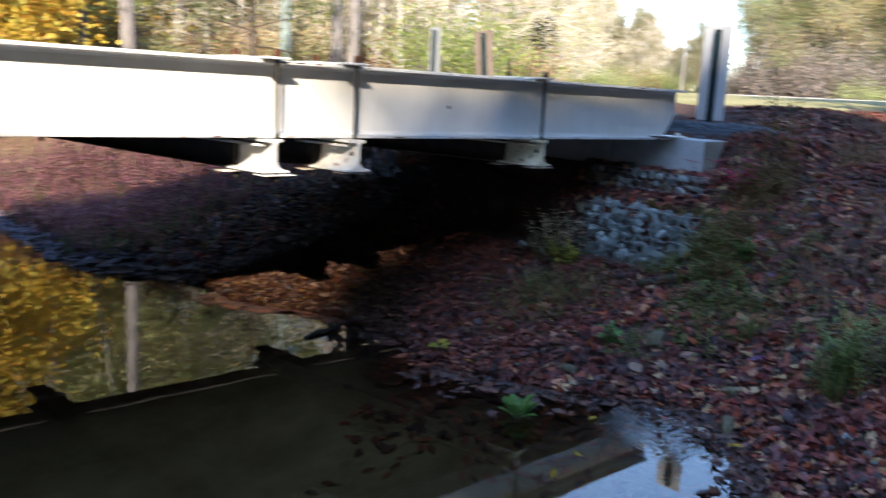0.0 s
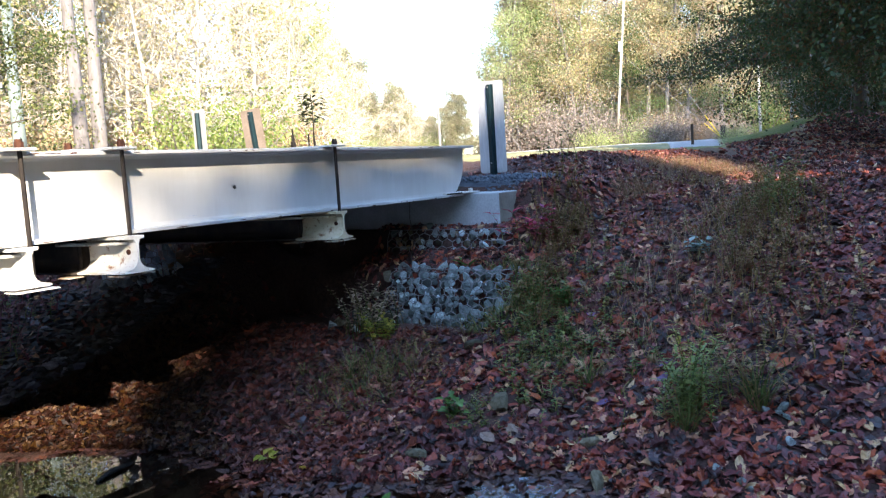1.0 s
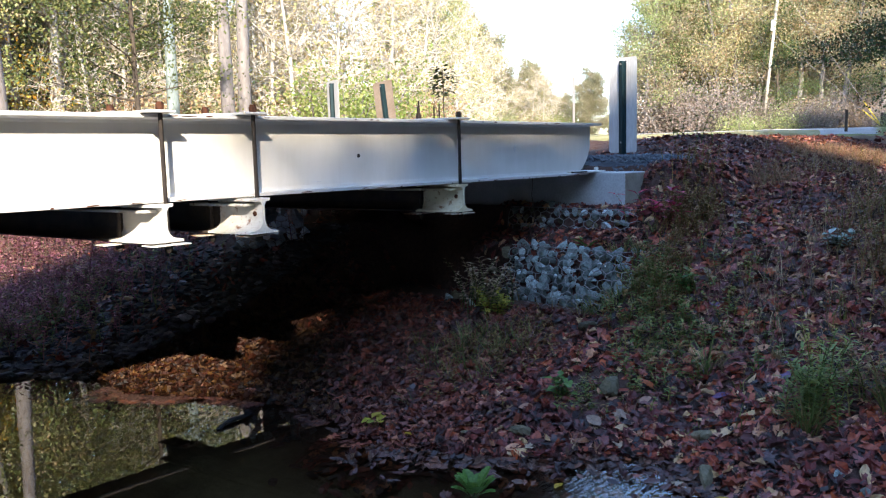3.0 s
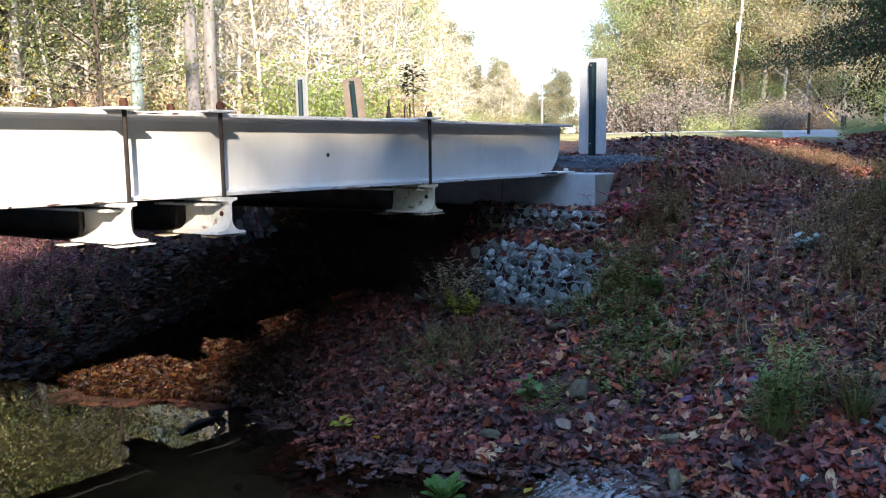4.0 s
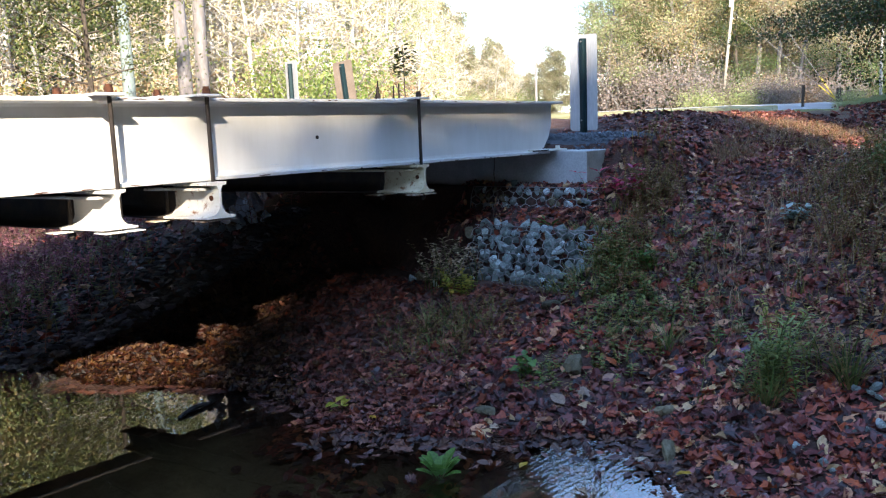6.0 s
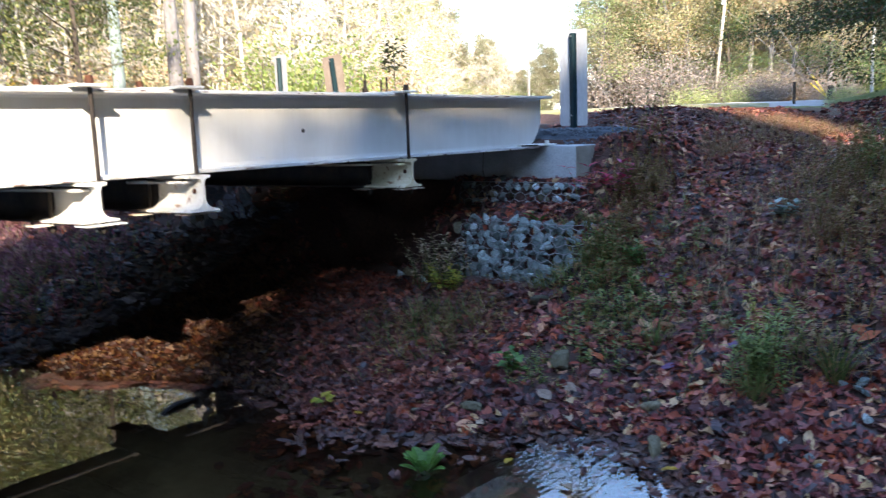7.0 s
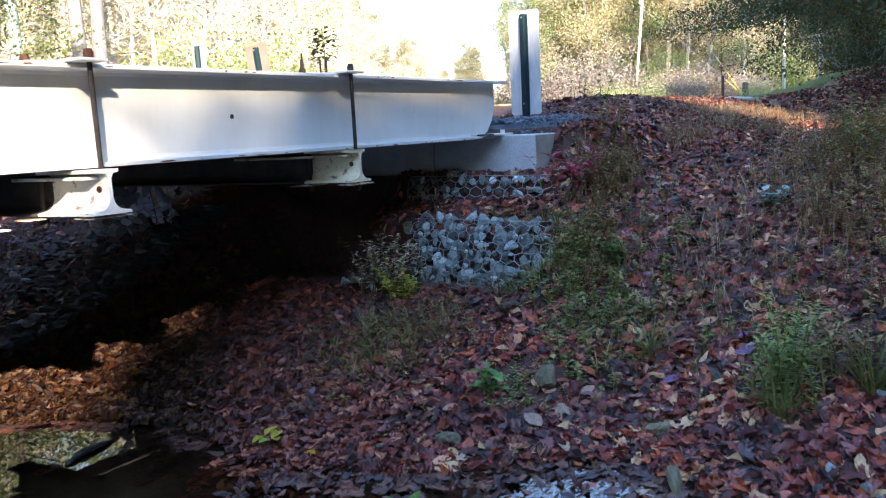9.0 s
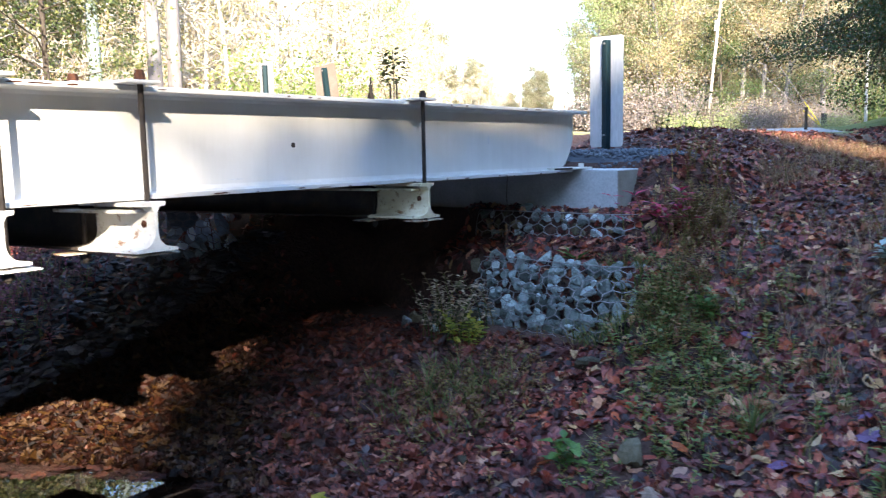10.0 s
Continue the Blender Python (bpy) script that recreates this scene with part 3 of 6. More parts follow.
def floor_beam(x, front, rusty):
    """A stubby H-beam under the girders, along y, its end open to the creek."""
    g = thing("floor_beam", x, front, 1.16, "cream-white steel cross beam, rust-stained, hung under the girders" if rusty else "white steel cross beam hung by rods under the girders", "beam", "cross beams of the bridge")
    back, h, half, tf = (FAR_Y + 0.22 if not 3.9 < x < 4.1 else 7.2) - front, 0.195, 0.092, 0.015
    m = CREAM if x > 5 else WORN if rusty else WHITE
    bm = bmesh.new()
    # section with generous fillets to the bottom flange
    right = [(half, 0.0), (half, 0.011)]
    for k in range(7):
        a = math.pi / 2 * k / 6
        right.append((0.007 + 0.055 * (1 - math.sin(a)), 0.017 + 0.060 * (1 - math.cos(a))))
    right += [(0.007, h - 0.040), (0.018, h - tf - 0.004), (0.042, h - tf), (0.045, h)]
    left = [(-u, v) for u, v in right[::-1]]
    left = [(-half * 0.85, h) if v == h else ((-half * 0.85, v) if abs(v - (h - tf)) < 1e-6 else (u, v)) for u, v in left]
    prism(bm, right + left, "y", 0, 0.34)
    skew(bm)
    part("beam_end", bm, m, g, "white-painted end of the beam")
    # behind the white end the beam takes the shade-dark steel
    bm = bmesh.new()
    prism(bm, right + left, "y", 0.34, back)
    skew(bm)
    part("beam_body", bm, SHADE_STEEL, g)
    bm = bmesh.new()
    box(bm, (-half + 0.004, 0.05, h - tf - 0.028), (0.0, back * 0.25, h - tf - 0.014), 0.003)
    skew(bm)
    part("stiffener", bm, m, g)
    if rusty:
        bm = bmesh.new()
        cyl(bm, (-0.020, 0.060, 0.108), (-0.012, 0.060, 0.108), 0.015, n=14)
        cyl(bm, (-0.026, 0.060, 0.108), (-0.012, 0.060, 0.108), 0.008, n=10)
        part("bolt_hole", bm, RUST, g, "rust-rimmed bolt hole in the beam's end")
    return g


BEAMS = [(3.460, 5.30, False), (4.005, 5.24, True), (5.725, 5.28, True), (0.9, 5.28, False), (-1.2, 5.28, False)]
beams = [floor_beam(*b) for b in BEAMS]


def hexnut(bm, x, y, z0, z1, r=0.021):
    cyl(bm, (x, y, z0), (x, y, z1), r, n=6)


def clamp(x, y, low, tall, label, rusty_plate):
    """A hanger: threaded rod from a plate on the girder's top to a plate under the cross beam, with nuts."""
    g = thing("hanger_rod", x, y, low, label, "rod", "hanger rods of the bridge")

    def sub(name, bm, m, lab=""):
        ob = part(name, bm, m, g, lab)
        ob.matrix_parent_inverse = Matrix.Translation((-x, -y, -low))
        return ob
    bm = bmesh.new()
    cyl(bm, (x, y, low - 0.045), (x, y, GT + 0.055 + tall), 0.0115, n=10)
    rod = sub("rod", bm, DARKSTEEL)
    bm = bmesh.new()
    hexnut(bm, x, y, GT + 0.016, GT + 0.046)
    hexnut(bm, x, y, GT + 0.046, GT + 0.058, 0.017)
    part("top_nut", bm, DARKSTEEL if x > 5 else RUST, rod, "dark hex nut" if x > 5 else "rusty hex nut")
    bm = bmesh.new()
    hexnut(bm, x, y, low - 0.035, low - 0.008)
    part("bottom_nut", bm, DARKSTEEL, rod)
    bm = bmesh.new()
    d = GY - y
    lo, hi = (y - 0.062, y + 0.17) if d > 0 else (y - 0.17, y + 0.06)
    box(bm, (x - 0.095, lo, GT + 0.002), (x + 0.052, hi, GT + 0.015), 0.004)
    sub("top_plate", bm, WHITE, "white steel clamp plate")
    bm = bmesh.new()
    box(bm, (x - 0.11, y - 0.05, low - 0.006), (x + 0.10, y + 0.07, low + 0.0), 0.002)
    sub("bottom_plate", bm, RUSTPAINT if rusty_plate else WORN, "rust-edged clamp plate")


for (bx, by, ru), tall in zip(BEAMS[:5], (0.0, 0.0, 0.05, 0.0, 0.0)):
    clamp(bx + (0.012 if bx < 5 else 0.0), GY - 0.147, 1.150, 0.0, "dark steel hanger rod before the girder with nuts and plates", ru)
    clamp(bx - 0.10, GY + 0.150, 1.150, tall, "dark steel hanger rod behind the girder, rusty at the nut", ru)
    if not 3.9 < bx < 4.1:
        clamp(bx - 0.48, FAR_Y - 0.15, 1.150, 0.0, "dark steel hanger rod at the far girder", ru)
for x, y, top in ((5.79, 5.61, 1.92), (5.70, 5.68, 1.96), (5.88, 5.64, 1.94)):
    g = thing("threaded_stud", x, y, GT - 0.4, "thin dark threaded stud standing behind the girder", "stud", "studs behind the girder")
    bm = bmesh.new()
    cyl(bm, (0, 0, 0), (0, 0, top - GT + 0.4), 0.006, n=8)
    part("stud", bm, DARKSTEEL, g)

# planks laid on the cross beams
deck = thing("bridge_deck", 2.0, 7.0, 1.356, "worn dark timber deck planks between the girders", "deck")
plank_mesh = bm_object("plank_proto", box(bmesh.new(), (-0.118, -1.36, 0), (0.118, 1.36, 0.075), 0.006), DECKM)
pm = plank_mesh.data
bpy.data.objects.remove(plank_mesh)
for i in range(56):
    ob = new("plank", pm)
    ob.parent = deck
    ob.location = (-4.2 - 2.0 + 0.21 + i * 0.243, 0.005 * math.sin(i * 2.1), 0.003 * math.sin(i * 1.7))

# ---------------------------------------------------------------- abutment
sill = thing("abutment_block", 7.8, 7.0, 1.105, "weathered grey concrete bearing sill under the girder's end", "concrete block")
bm = bmesh.new()
box(bm, (-0.32, -2.0, -0.35), (0.33, 2.0, 0.272), 0.012)
part("sill", bm, CONCRETE, sill)
# thin slab that sets the end face darker than the lit front
bm = bmesh.new()
box(bm, (-0.312, -2.004, -0.34), (0.322, -1.995, 0.264), 0.002)
part("end_face", bm, SHADED_END, sill, "tan end face, its darker side shade put into the colour")
bm = bmesh.new()
box(bm, (7.27 - 7.8, GY - 7.0 - 0.19, 0.276), (7.62 - 7.8, GY - 7.0 + 0.17, 0.290), 0.003)
bearing = part("bearing_plate", bm, WORN, sill, "thin rusty bearing plate")
bm = bmesh.new()
hexnut(bm, 7.56 - 7.8, GY - 7.0 - 0.13, 0.290, 0.318, 0.022)
part("anchor_nut", bm, WORN, bearing)
bm = bmesh.new()
box(bm, (7.08 - 7.8, GY - 7.0 - 0.205, 0.280), (7.30 - 7.8, GY - 7.0 - 0.185, 0.292), 0.002)
part("strap", bm, DARKSTEEL, bearing, "thin black steel strap")


# the far panel stands unlit; that shade is put into this tan
UNLIT_SHEET = simple("unlit_tan_sheet", [(0.3, (0.20, 0.15, 0.11)), (0.7, (0.29, 0.23, 0.18))], 4, 0.6, 0.1, 0.1, 60, 0.001)


def marker(x, y, z0, zb, zt, yaw, lean, label, sheet_mat):
    """A road-side marker seen from behind: thin sheet with round corners, bolted to a perforated U-post."""
    g = thing("marker_sign", x, y, z0, label, "road sign", "marker signs at the bridge")
    w, r = 0.152, 0.028
    bm = bmesh.new()
    out = []
    for cx, cz, a0 in ((w - r, zt - z0 - r, 0), (-w + r, zt - z0 - r, 90), (-w + r, zb - z0 + r, 180), (w - r, zb - z0 + r, 270)):
        for k in range(5):
            a = radians(a0 + 22.5 * k)
            out.append((cx + r * math.cos(a), cz + r * math.sin(a)))
    prism(bm, out, "x", 0.020, 0.0225)
    part("sign_panel", bm, sheet_mat, g, "bare back of the panel")
    # hat-section post, open towards the panel
    bm = bmesh.new()
    sec = [(-0.040, 0.018), (-0.040, 0.014), (-0.020, 0.013), (-0.014, -0.018), (0.014, -0.018), (0.020, 0.013), (0.040, 0.014), (0.040, 0.018), (0.017, 0.017), (0.011, -0.014), (-0.011, -0.014), (-0.017, 0.017)]
    prism(bm, [(b, a) for a, b in sec], "z", -0.45, zt - z0 - 0.035)
    post = part("post", bm, GREENPOST, g, "dark green perforated steel post")
    bm = bmesh.new()
    n = int((zt - z0 - 0.1) / 0.0254)
    for k in range(n):
        cyl(bm, (-0.0186, 0, 0.06 + k * 0.0254), (-0.0178, 0, 0.06 + k * 0.0254), 0.0048, n=6)
    tagged(part("perforation", bm, DARKSTEEL, post), kind="stuff")
    for zz in (zb - z0 + 0.10, zt - z0 - 0.065):
        bm = bmesh.new()
        cyl(bm, (-0.028, 0, zz), (-0.018, 0, zz), 0.0085, n=6)
        part("bolt", bm, ZINC, post)
    g.rotation_euler = (radians(lean), 0, radians(yaw))
    return g


marker(8.45, 5.59, 1.44, 1.540, 2.455, 0, 0, "white-backed aluminium road marker on a green post, in gravel", ALU)
marker(8.48, 8.88, 1.45, 1.60, 2.50, 8, -6.5, "tan road marker, slightly leaning, across the bridge, shade put into its colour", UNLIT_SHEET)
marker(7.62, 8.95, 1.45, 1.62, 2.46, -14, -1, "narrow aluminium road marker seen half edge-on, across the bridge", ALU)


# ---------------------------------------------------------------- stones
def stone_mesh(seed, flat=0.8, sub=2):
    rnd = random.Random(seed)
    bm = bmesh.new()
    bmesh.ops.create_icosphere(bm, subdivisions=sub, radius=0.5)
    off = Vector((rnd.uniform(-50, 50), rnd.uniform(-50, 50), rnd.uniform(-50, 50)))
    # a few broken faces, then some lumps
    planes = [(Vector((rnd.gauss(0, 1), rnd.gauss(0, 1), rnd.gauss(0, 1))).normalized(), rnd.uniform(0.17, 0.36)) for _ in range(12)]
    for v in bm.verts:
        for nrm, d in planes:
            over = v.co.dot(nrm) - d
            if over > 0:
                v.co -= nrm * over * 0.97
        v.co *= 1.12 + 0.10 * noise.noise(v.co * 3.1 + off)
        v.co.z *= flat
    me = bpy.data.meshes.new("stone")
    bm.to_mesh(me)
    bm.free()
    return me


def with_mat(me, m):
    me.materials.clear()
    me.materials.append(m)
    return me


STONES = [with_mat(stone_mesh(i + 3), STONE) for i in range(8)]
DSTONES = [with_mat(stone_mesh(i + 40, 0.6, 2), MOSSSTONE) for i in range(6)]


def mesh_arrays(me):
    v = np.empty(len(me.vertices) * 3)
    me.vertices.foreach_get("co", v)
    return v.reshape(-1, 3), np.array([p.vertices[:] for p in me.polygons])


def joined(name, templates, places, material, smooth=False):
    """One mesh out of many placed copies: places are (template index, 4x4 array)."""
    vs, fs, n = [], [], 0
    for k, m in places:
        v, f = templates[k]
        vs.append(v @ m[:3, :3].T + m[:3, 3])
        fs.append(f + n)
        n += len(v)
    return new(name, np_mesh(name, np.concatenate(vs).tolist(), [tuple(int(i) for i in r if i >= 0) for g in fs for r in g], material, smooth))


def turn(rnd, tilt=math.pi):
    return np.array(Euler((rnd.uniform(-tilt, tilt), rnd.uniform(-tilt, tilt), rnd.uniform(0, 6.283))).to_matrix())


def mat4(p, r, s):
    m = np.eye(4)
    m[:3, :3] = r * s
    m[:3, 3] = p
    return m


def hex_wire(name, parent, face, width, tall, cell, seed):
    """Twisted hexagonal netting over a face: face(u, v) gives the place of a point on it."""
    rnd = random.Random(seed)
    verts, quads = [], []

    def wire(a, b):
        a, b = Vector(face(*a)), Vector(face(*b))
        d = (b - a)
        if d.length < 1e-4:
            return
        q = d.to_track_quat("Z", "Y")
        n = len(verts)
        for p in (a, b):
            for k in range(4):
                o = Vector((math.cos(k * 1.5708), math.sin(k * 1.5708), 0)) * 0.0032
                verts.append(tuple(p + q @ o))
        for k in range(4):
            quads.append((n + k, n + (k + 1) % 4, n + 4 + (k + 1) % 4, n + 4 + k))
    pitch = cell * 0.58
    rows, cols = int(tall / pitch) + 1, int(width / cell) + 1
    jit = {}

    def node(u, v):
        key = (round(u, 4), round(v, 4))
        if key not in jit:
            jit[key] = (min(max(u + rnd.uniform(-0.008, 0.008), 0), width), min(max(v + rnd.uniform(-0.007, 0.007), 0), tall))
        return jit[key]
    for r in range(rows):
        for c in range(cols):
            u = (c + 0.5 * (r % 2)) * cell
            v = r * pitch
            left, top, right, up = node(u, v), node(u + cell / 2, v + pitch * 0.38), node(u + cell, v), node(u + cell / 2, v + pitch)
            wire(left, top)
            wire(top, right)
            wire(top, up)
    # the selvedge along the top
    for c in range(cols * 2):
        wire((min(c * cell / 2, width), tall), (min((c + 1) * cell / 2, width), tall))
    ob = new(name, np_mesh(name, verts, quads, ZINC))
    ob.parent = parent
    return ob


def gabion(label, face, width, tall, size, seed, depth=0.10, kinds=STONES):
    """A wire basket packed with broken stone; the stones press against the netting."""
    rnd = random.Random(seed)
    o = Vector(face(width / 2, 0))
    g = thing("gabion_basket", o.x, o.y, o.z, label, "gabion", "gabion baskets of the abutment")
    v = size * 0.4
    while v < tall + size * 0.25:
        u = rnd.uniform(0, size)
        while u < width:
            s = size * rnd.choice((0.6, 0.75, 0.9, 1.0, 1.2, 1.6, 2.1))
            p = Vector(face(min(u, width), min(v, tall - 0.01)))
            nrm = (Vector(face(min(u, width), min(v, tall) )) - Vector(face(min(u, width) , min(v, tall), depth)))
            st = new("stone", rnd.choice(kinds))
            st.parent = g
            st.matrix_parent_inverse = Matrix.Translation(-o)
            st.matrix_basis = Matrix.LocRotScale(p - nrm.normalized() * (s * 0.60 + rnd.uniform(0, 0.02)) if nrm.length else p, Euler((rnd.uniform(0, 6), rnd.uniform(0, 6), rnd.uniform(0, 6))), (s * rnd.uniform(0.9, 1.3), s, s * rnd.uniform(0.75, 1.0)))
            u += s * 0.80
        v += size * 0.72
    net = hex_wire("wire_netting", g, face, width, tall, 0.100, seed + 1)
    net.matrix_parent_inverse = Matrix.Translation(-o)
    tagged(net, "hexagonal galvanised wire netting")
    return g


def face_low(u, v, inward=0.0):
    y = 4.47 + u
    bulge = 0.05 * math.sin(math.pi * min(max(v / 0.5, 0), 1)) + 0.02 * math.sin(u * 5)
    x = 6.54 + 0.42 * v - bulge + 0.22 * max(0, 0.18 - u) / 0.18 * 0.6 + inward
    return (x, y, 0.30 + v)


def face_up(u, v, inward=0.0):
    y = 4.72 + u
    return (7.18 + 0.30 * v - 0.03 * math.sin(math.pi * min(v / 0.25, 1)) + 0.10 * max(0, 0.15 - u) / 0.15 + inward, y, 0.86 + v)


def face_back(u, v, inward=0.0):
    return (5.60 + 0.6 * u + 0.15 * v + 0.8 * inward, 8.15 - 0.8 * u + 0.10 * v + 0.6 * inward, 0.50 + v)


gabion("wire gabion basket of blue-grey broken stone on the bank", face_low, 1.18, 0.50, 0.072, 5)
# brown stones mixed in darken the upper basket for the shade it stands in
gabion("upper wire gabion of broken stone below the concrete sill", face_up, 1.3, 0.22, 0.10, 6, kinds=STONES[:5] + DSTONES[:3])
gabion("stacked stone gabion under the bridge, skylight put into its pale blue colour", face_back, 0.72, 0.70, 0.13, 7, kinds=[with_mat(stone_mesh(i + 23), SKYLIT_STONE) for i in range(4)])
rnd = random.Random(63)
for k in range(26):
    x, y = rnd.gauss(6.52, 0.12), rnd.uniform(5.45, 6.15)
    sz = rnd.uniform(0.07, 0.17)
    st = new("rubble_stone", DSTONES[k % 6] if k % 3 else STONES[k % 8])
    st.matrix_basis = Matrix.LocRotScale((x, y, hz(x, y) + sz * 0.15), Euler((rnd.uniform(0, 6), rnd.uniform(0, 6), rnd.uniform(0, 6))), (sz, sz * 0.85, sz * 0.8))
    tagged(st, "loose dark broken stone beside the gabion", "stone", "rubble beside the gabion")

# gravel round the sign post and the sill
GRAV = [mesh_arrays(stone_mesh(80 + i, 0.75, 1)) for i in range(5)]
rnd = random.Random(21)
pl = []
for _ in range(6500):
    x, y = rnd.gauss(8.40, 0.45), rnd.uniform(4.45, 6.7)
    if x < 7.74 or x > 9.4 or (x < 8.15 and y > 5.36 and x < 7.9):
        continue
    s = rnd.uniform(0.018, 0.046)
    d = math.hypot((x - 8.32) / 0.56, (y - 5.6) / (1.0 if y < 5.6 else 1.2))
    if d > 1.0 + rnd.gauss(0, 0.05):
        continue
    base = max(hz(x, y), 1.377 if x < 8.13 and y > 5.0 else 0)
    z = base + max(0.0, 1.475 + 0.03 * rnd.random() - base) * min(1, 2.4 * (1 - d) + 0.1 * rnd.random()) + rnd.uniform(0, 0.012)
    pl.append((rnd.randrange(5), mat4((x, y, z), turn(rnd), s)))
# the heap's core, so that no gap shows between the stones
core = []
for ring in range(7):
    for k in range(40):
        a, q = k * 6.2832 / 40, ring / 6
        x, y = 8.32 + 0.53 * q * math.cos(a), 5.6 + (0.95 if math.sin(a) < 0 else 1.1) * q * math.sin(a)
        core.append((x, y, max(hz(x, y) - 0.03, 1.468 - 0.26 * max(0.0, q - 0.55))))
heap = new("gravel_heap", np_mesh("gravel_heap", core, [(r * 40 + k, r * 40 + (k + 1) % 40, (r + 1) * 40 + (k + 1) % 40, (r + 1) * 40 + k) for r in range(6) for k in range(40)], GRAVELM, True))
tagged(heap, "fine blue-grey stone dust under the gravel", "gravel", kind="stuff")
tagged(joined("gravel", GRAV, pl, GRAVELM), "blue-grey crushed gravel heaped round the sign post", "gravel", kind="stuff")

# creek stones on the dark bar under the bridge, and a few on the near bank
CR = [mesh_arrays(stone_mesh(60 + i, 0.42, 1)) for i in range(6)]
FLATS = [with_mat(stone_mesh(60 + i, 0.42, 1), SHADESTONE) for i in range(6)]
PALEFLATS = [with_mat(stone_mesh(60 + i, 0.42, 1), PALESTONE) for i in range(6)]
pl, dry, big = [], [], []
for _ in range(4200):
    y = 7.40 + 4.2 * rnd.random() ** 1.5
    x = float(shore(y)) + rnd.random() * 2.7 - 0.15
    s = rnd.choice((0.04, 0.05, 0.07, 0.09, 0.11, 0.15)) * rnd.uniform(0.7, 1.3)
    if s > 0.12 and y < 9.6 and len(big) < 220:
        big.append((x, y, s))
        continue
    # far from shore the lighter copy, near it the shade-dark copy of one slate
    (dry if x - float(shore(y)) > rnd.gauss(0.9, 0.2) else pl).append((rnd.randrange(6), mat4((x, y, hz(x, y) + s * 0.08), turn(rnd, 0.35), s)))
for k, (x, y, s) in enumerate(big):
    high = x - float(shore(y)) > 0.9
    st = new("creek_stone", (PALEFLATS if high else FLATS)[k % 6])
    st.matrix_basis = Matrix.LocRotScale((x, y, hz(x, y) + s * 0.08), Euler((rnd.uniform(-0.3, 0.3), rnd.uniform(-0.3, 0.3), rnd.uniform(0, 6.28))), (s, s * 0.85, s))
    tagged(st, "grey flat slate on the upper bar, lighter copy" if high else "flat slate stone on the lower bar, shade put into its colour", "stone", "stones on the bar")
tagged(joined("creek_gravel", CR, dry, PALESTONE), "small grey slates on the upper bar, lighter copy", "stones", kind="stuff")
tagged(joined("creek_gravel", CR, pl, SHADESTONE), "small flat stones on the lower bar, shade put into their dark colour", "stones", kind="stuff")
for x, y, s, m in ((5.38, 3.90, 0.26, 0), (4.78, 4.08, 0.16, 1), (5.28, 3.28, 0.20, 2), (5.10, 4.62, 0.13, 3), (5.95, 3.9, 0.16, 4), (4.9, 3.1, 0.22, 5), (6.05, 4.45, 0.18, 1), (4.62, 4.35, 0.10, 2)):
    st = new("bank_stone", DSTONES[m])
    st.matrix_basis = Matrix.LocRotScale((x, y, hz(x, y) + s * 0.08), Euler((0.2 * m, 0.1, m * 1.3)), (s, s * 0.75, s * 0.8))
    tagged(st, "brown-grey creek stone half sunk in leaves", "stone", "stones on the bank")


# ---------------------------------------------------------------- fallen leaves
def leaf_template(kind, curl, fold):
    """A lobed leaf about one unit long, cupped across, rolled along its rib, with a short stalk."""
    if kind == "maple":
        out = [(0, -0.40), (0.16, -0.42), (0.36, -0.34), (0.28, -0.20), (0.50, 0.02), (0.36, 0.06), (0.30, 0.26), (0.12, 0.20), (0, 0.54)]
    elif kind == "oak":
        out = [(0, -0.5), (0.08, -0.40), (0.20, -0.26), (0.10, -0.14), (0.28, 0.0), (0.13, 0.10), (0.25, 0.26), (0.11, 0.36), (0, 0.52)]
    else:
        out = [(0, -0.5), (0.16, -0.36), (0.28, -0.12), (0.28, 0.10), (0.17, 0.34), (0, 0.55)]
    ring = out + [(-a * 0.9, b + 0.03) for a, b in out[-2:0:-1]]
    v = [(a * (1 - 0.35 * min(1, abs(curl))), b, curl * (abs(a) ** 1.3) * 2.0 + fold * b * abs(b) + 0.16 * math.sin(9 * a + 7 * b) * abs(curl)) for a, b in ring] + [(0, 0.0, 0)]
    c = len(ring)
    f = [(i, (i + 1) % c, c) for i in range(c)]
    v += [(-0.010, -0.40, 0), (0.010, -0.40, 0), (0.03, -0.75, 0.06)]
    f += [(c + 1, c + 2, c + 3)]
    return np.array(v), np.array(f)


LEAVES = [leaf_template(k, c, w) for k in ("plain", "maple", "plain", "plain", "oak", "plain") for c, w in ((-0.28, 0.2), (0.12, -0.2), (0.34, 0.35), (0.65, 0.15), (-0.5, -0.15))]


def surface_frame(x, y, rnd, tilt):
    e = 0.05
    nx, ny = (hz(x - e, y) - hz(x + e, y)) / (2 * e), (hz(x, y - e) - hz(x, y + e)) / (2 * e)
    nrm = Vector((nx + rnd.gauss(0, tilt), ny + rnd.gauss(0, tilt), 1)).normalized()
    q = nrm.to_track_quat("Z", "Y") @ Euler((0, 0, rnd.uniform(0, 6.283))).to_quaternion()
    return np.array(q.to_matrix())


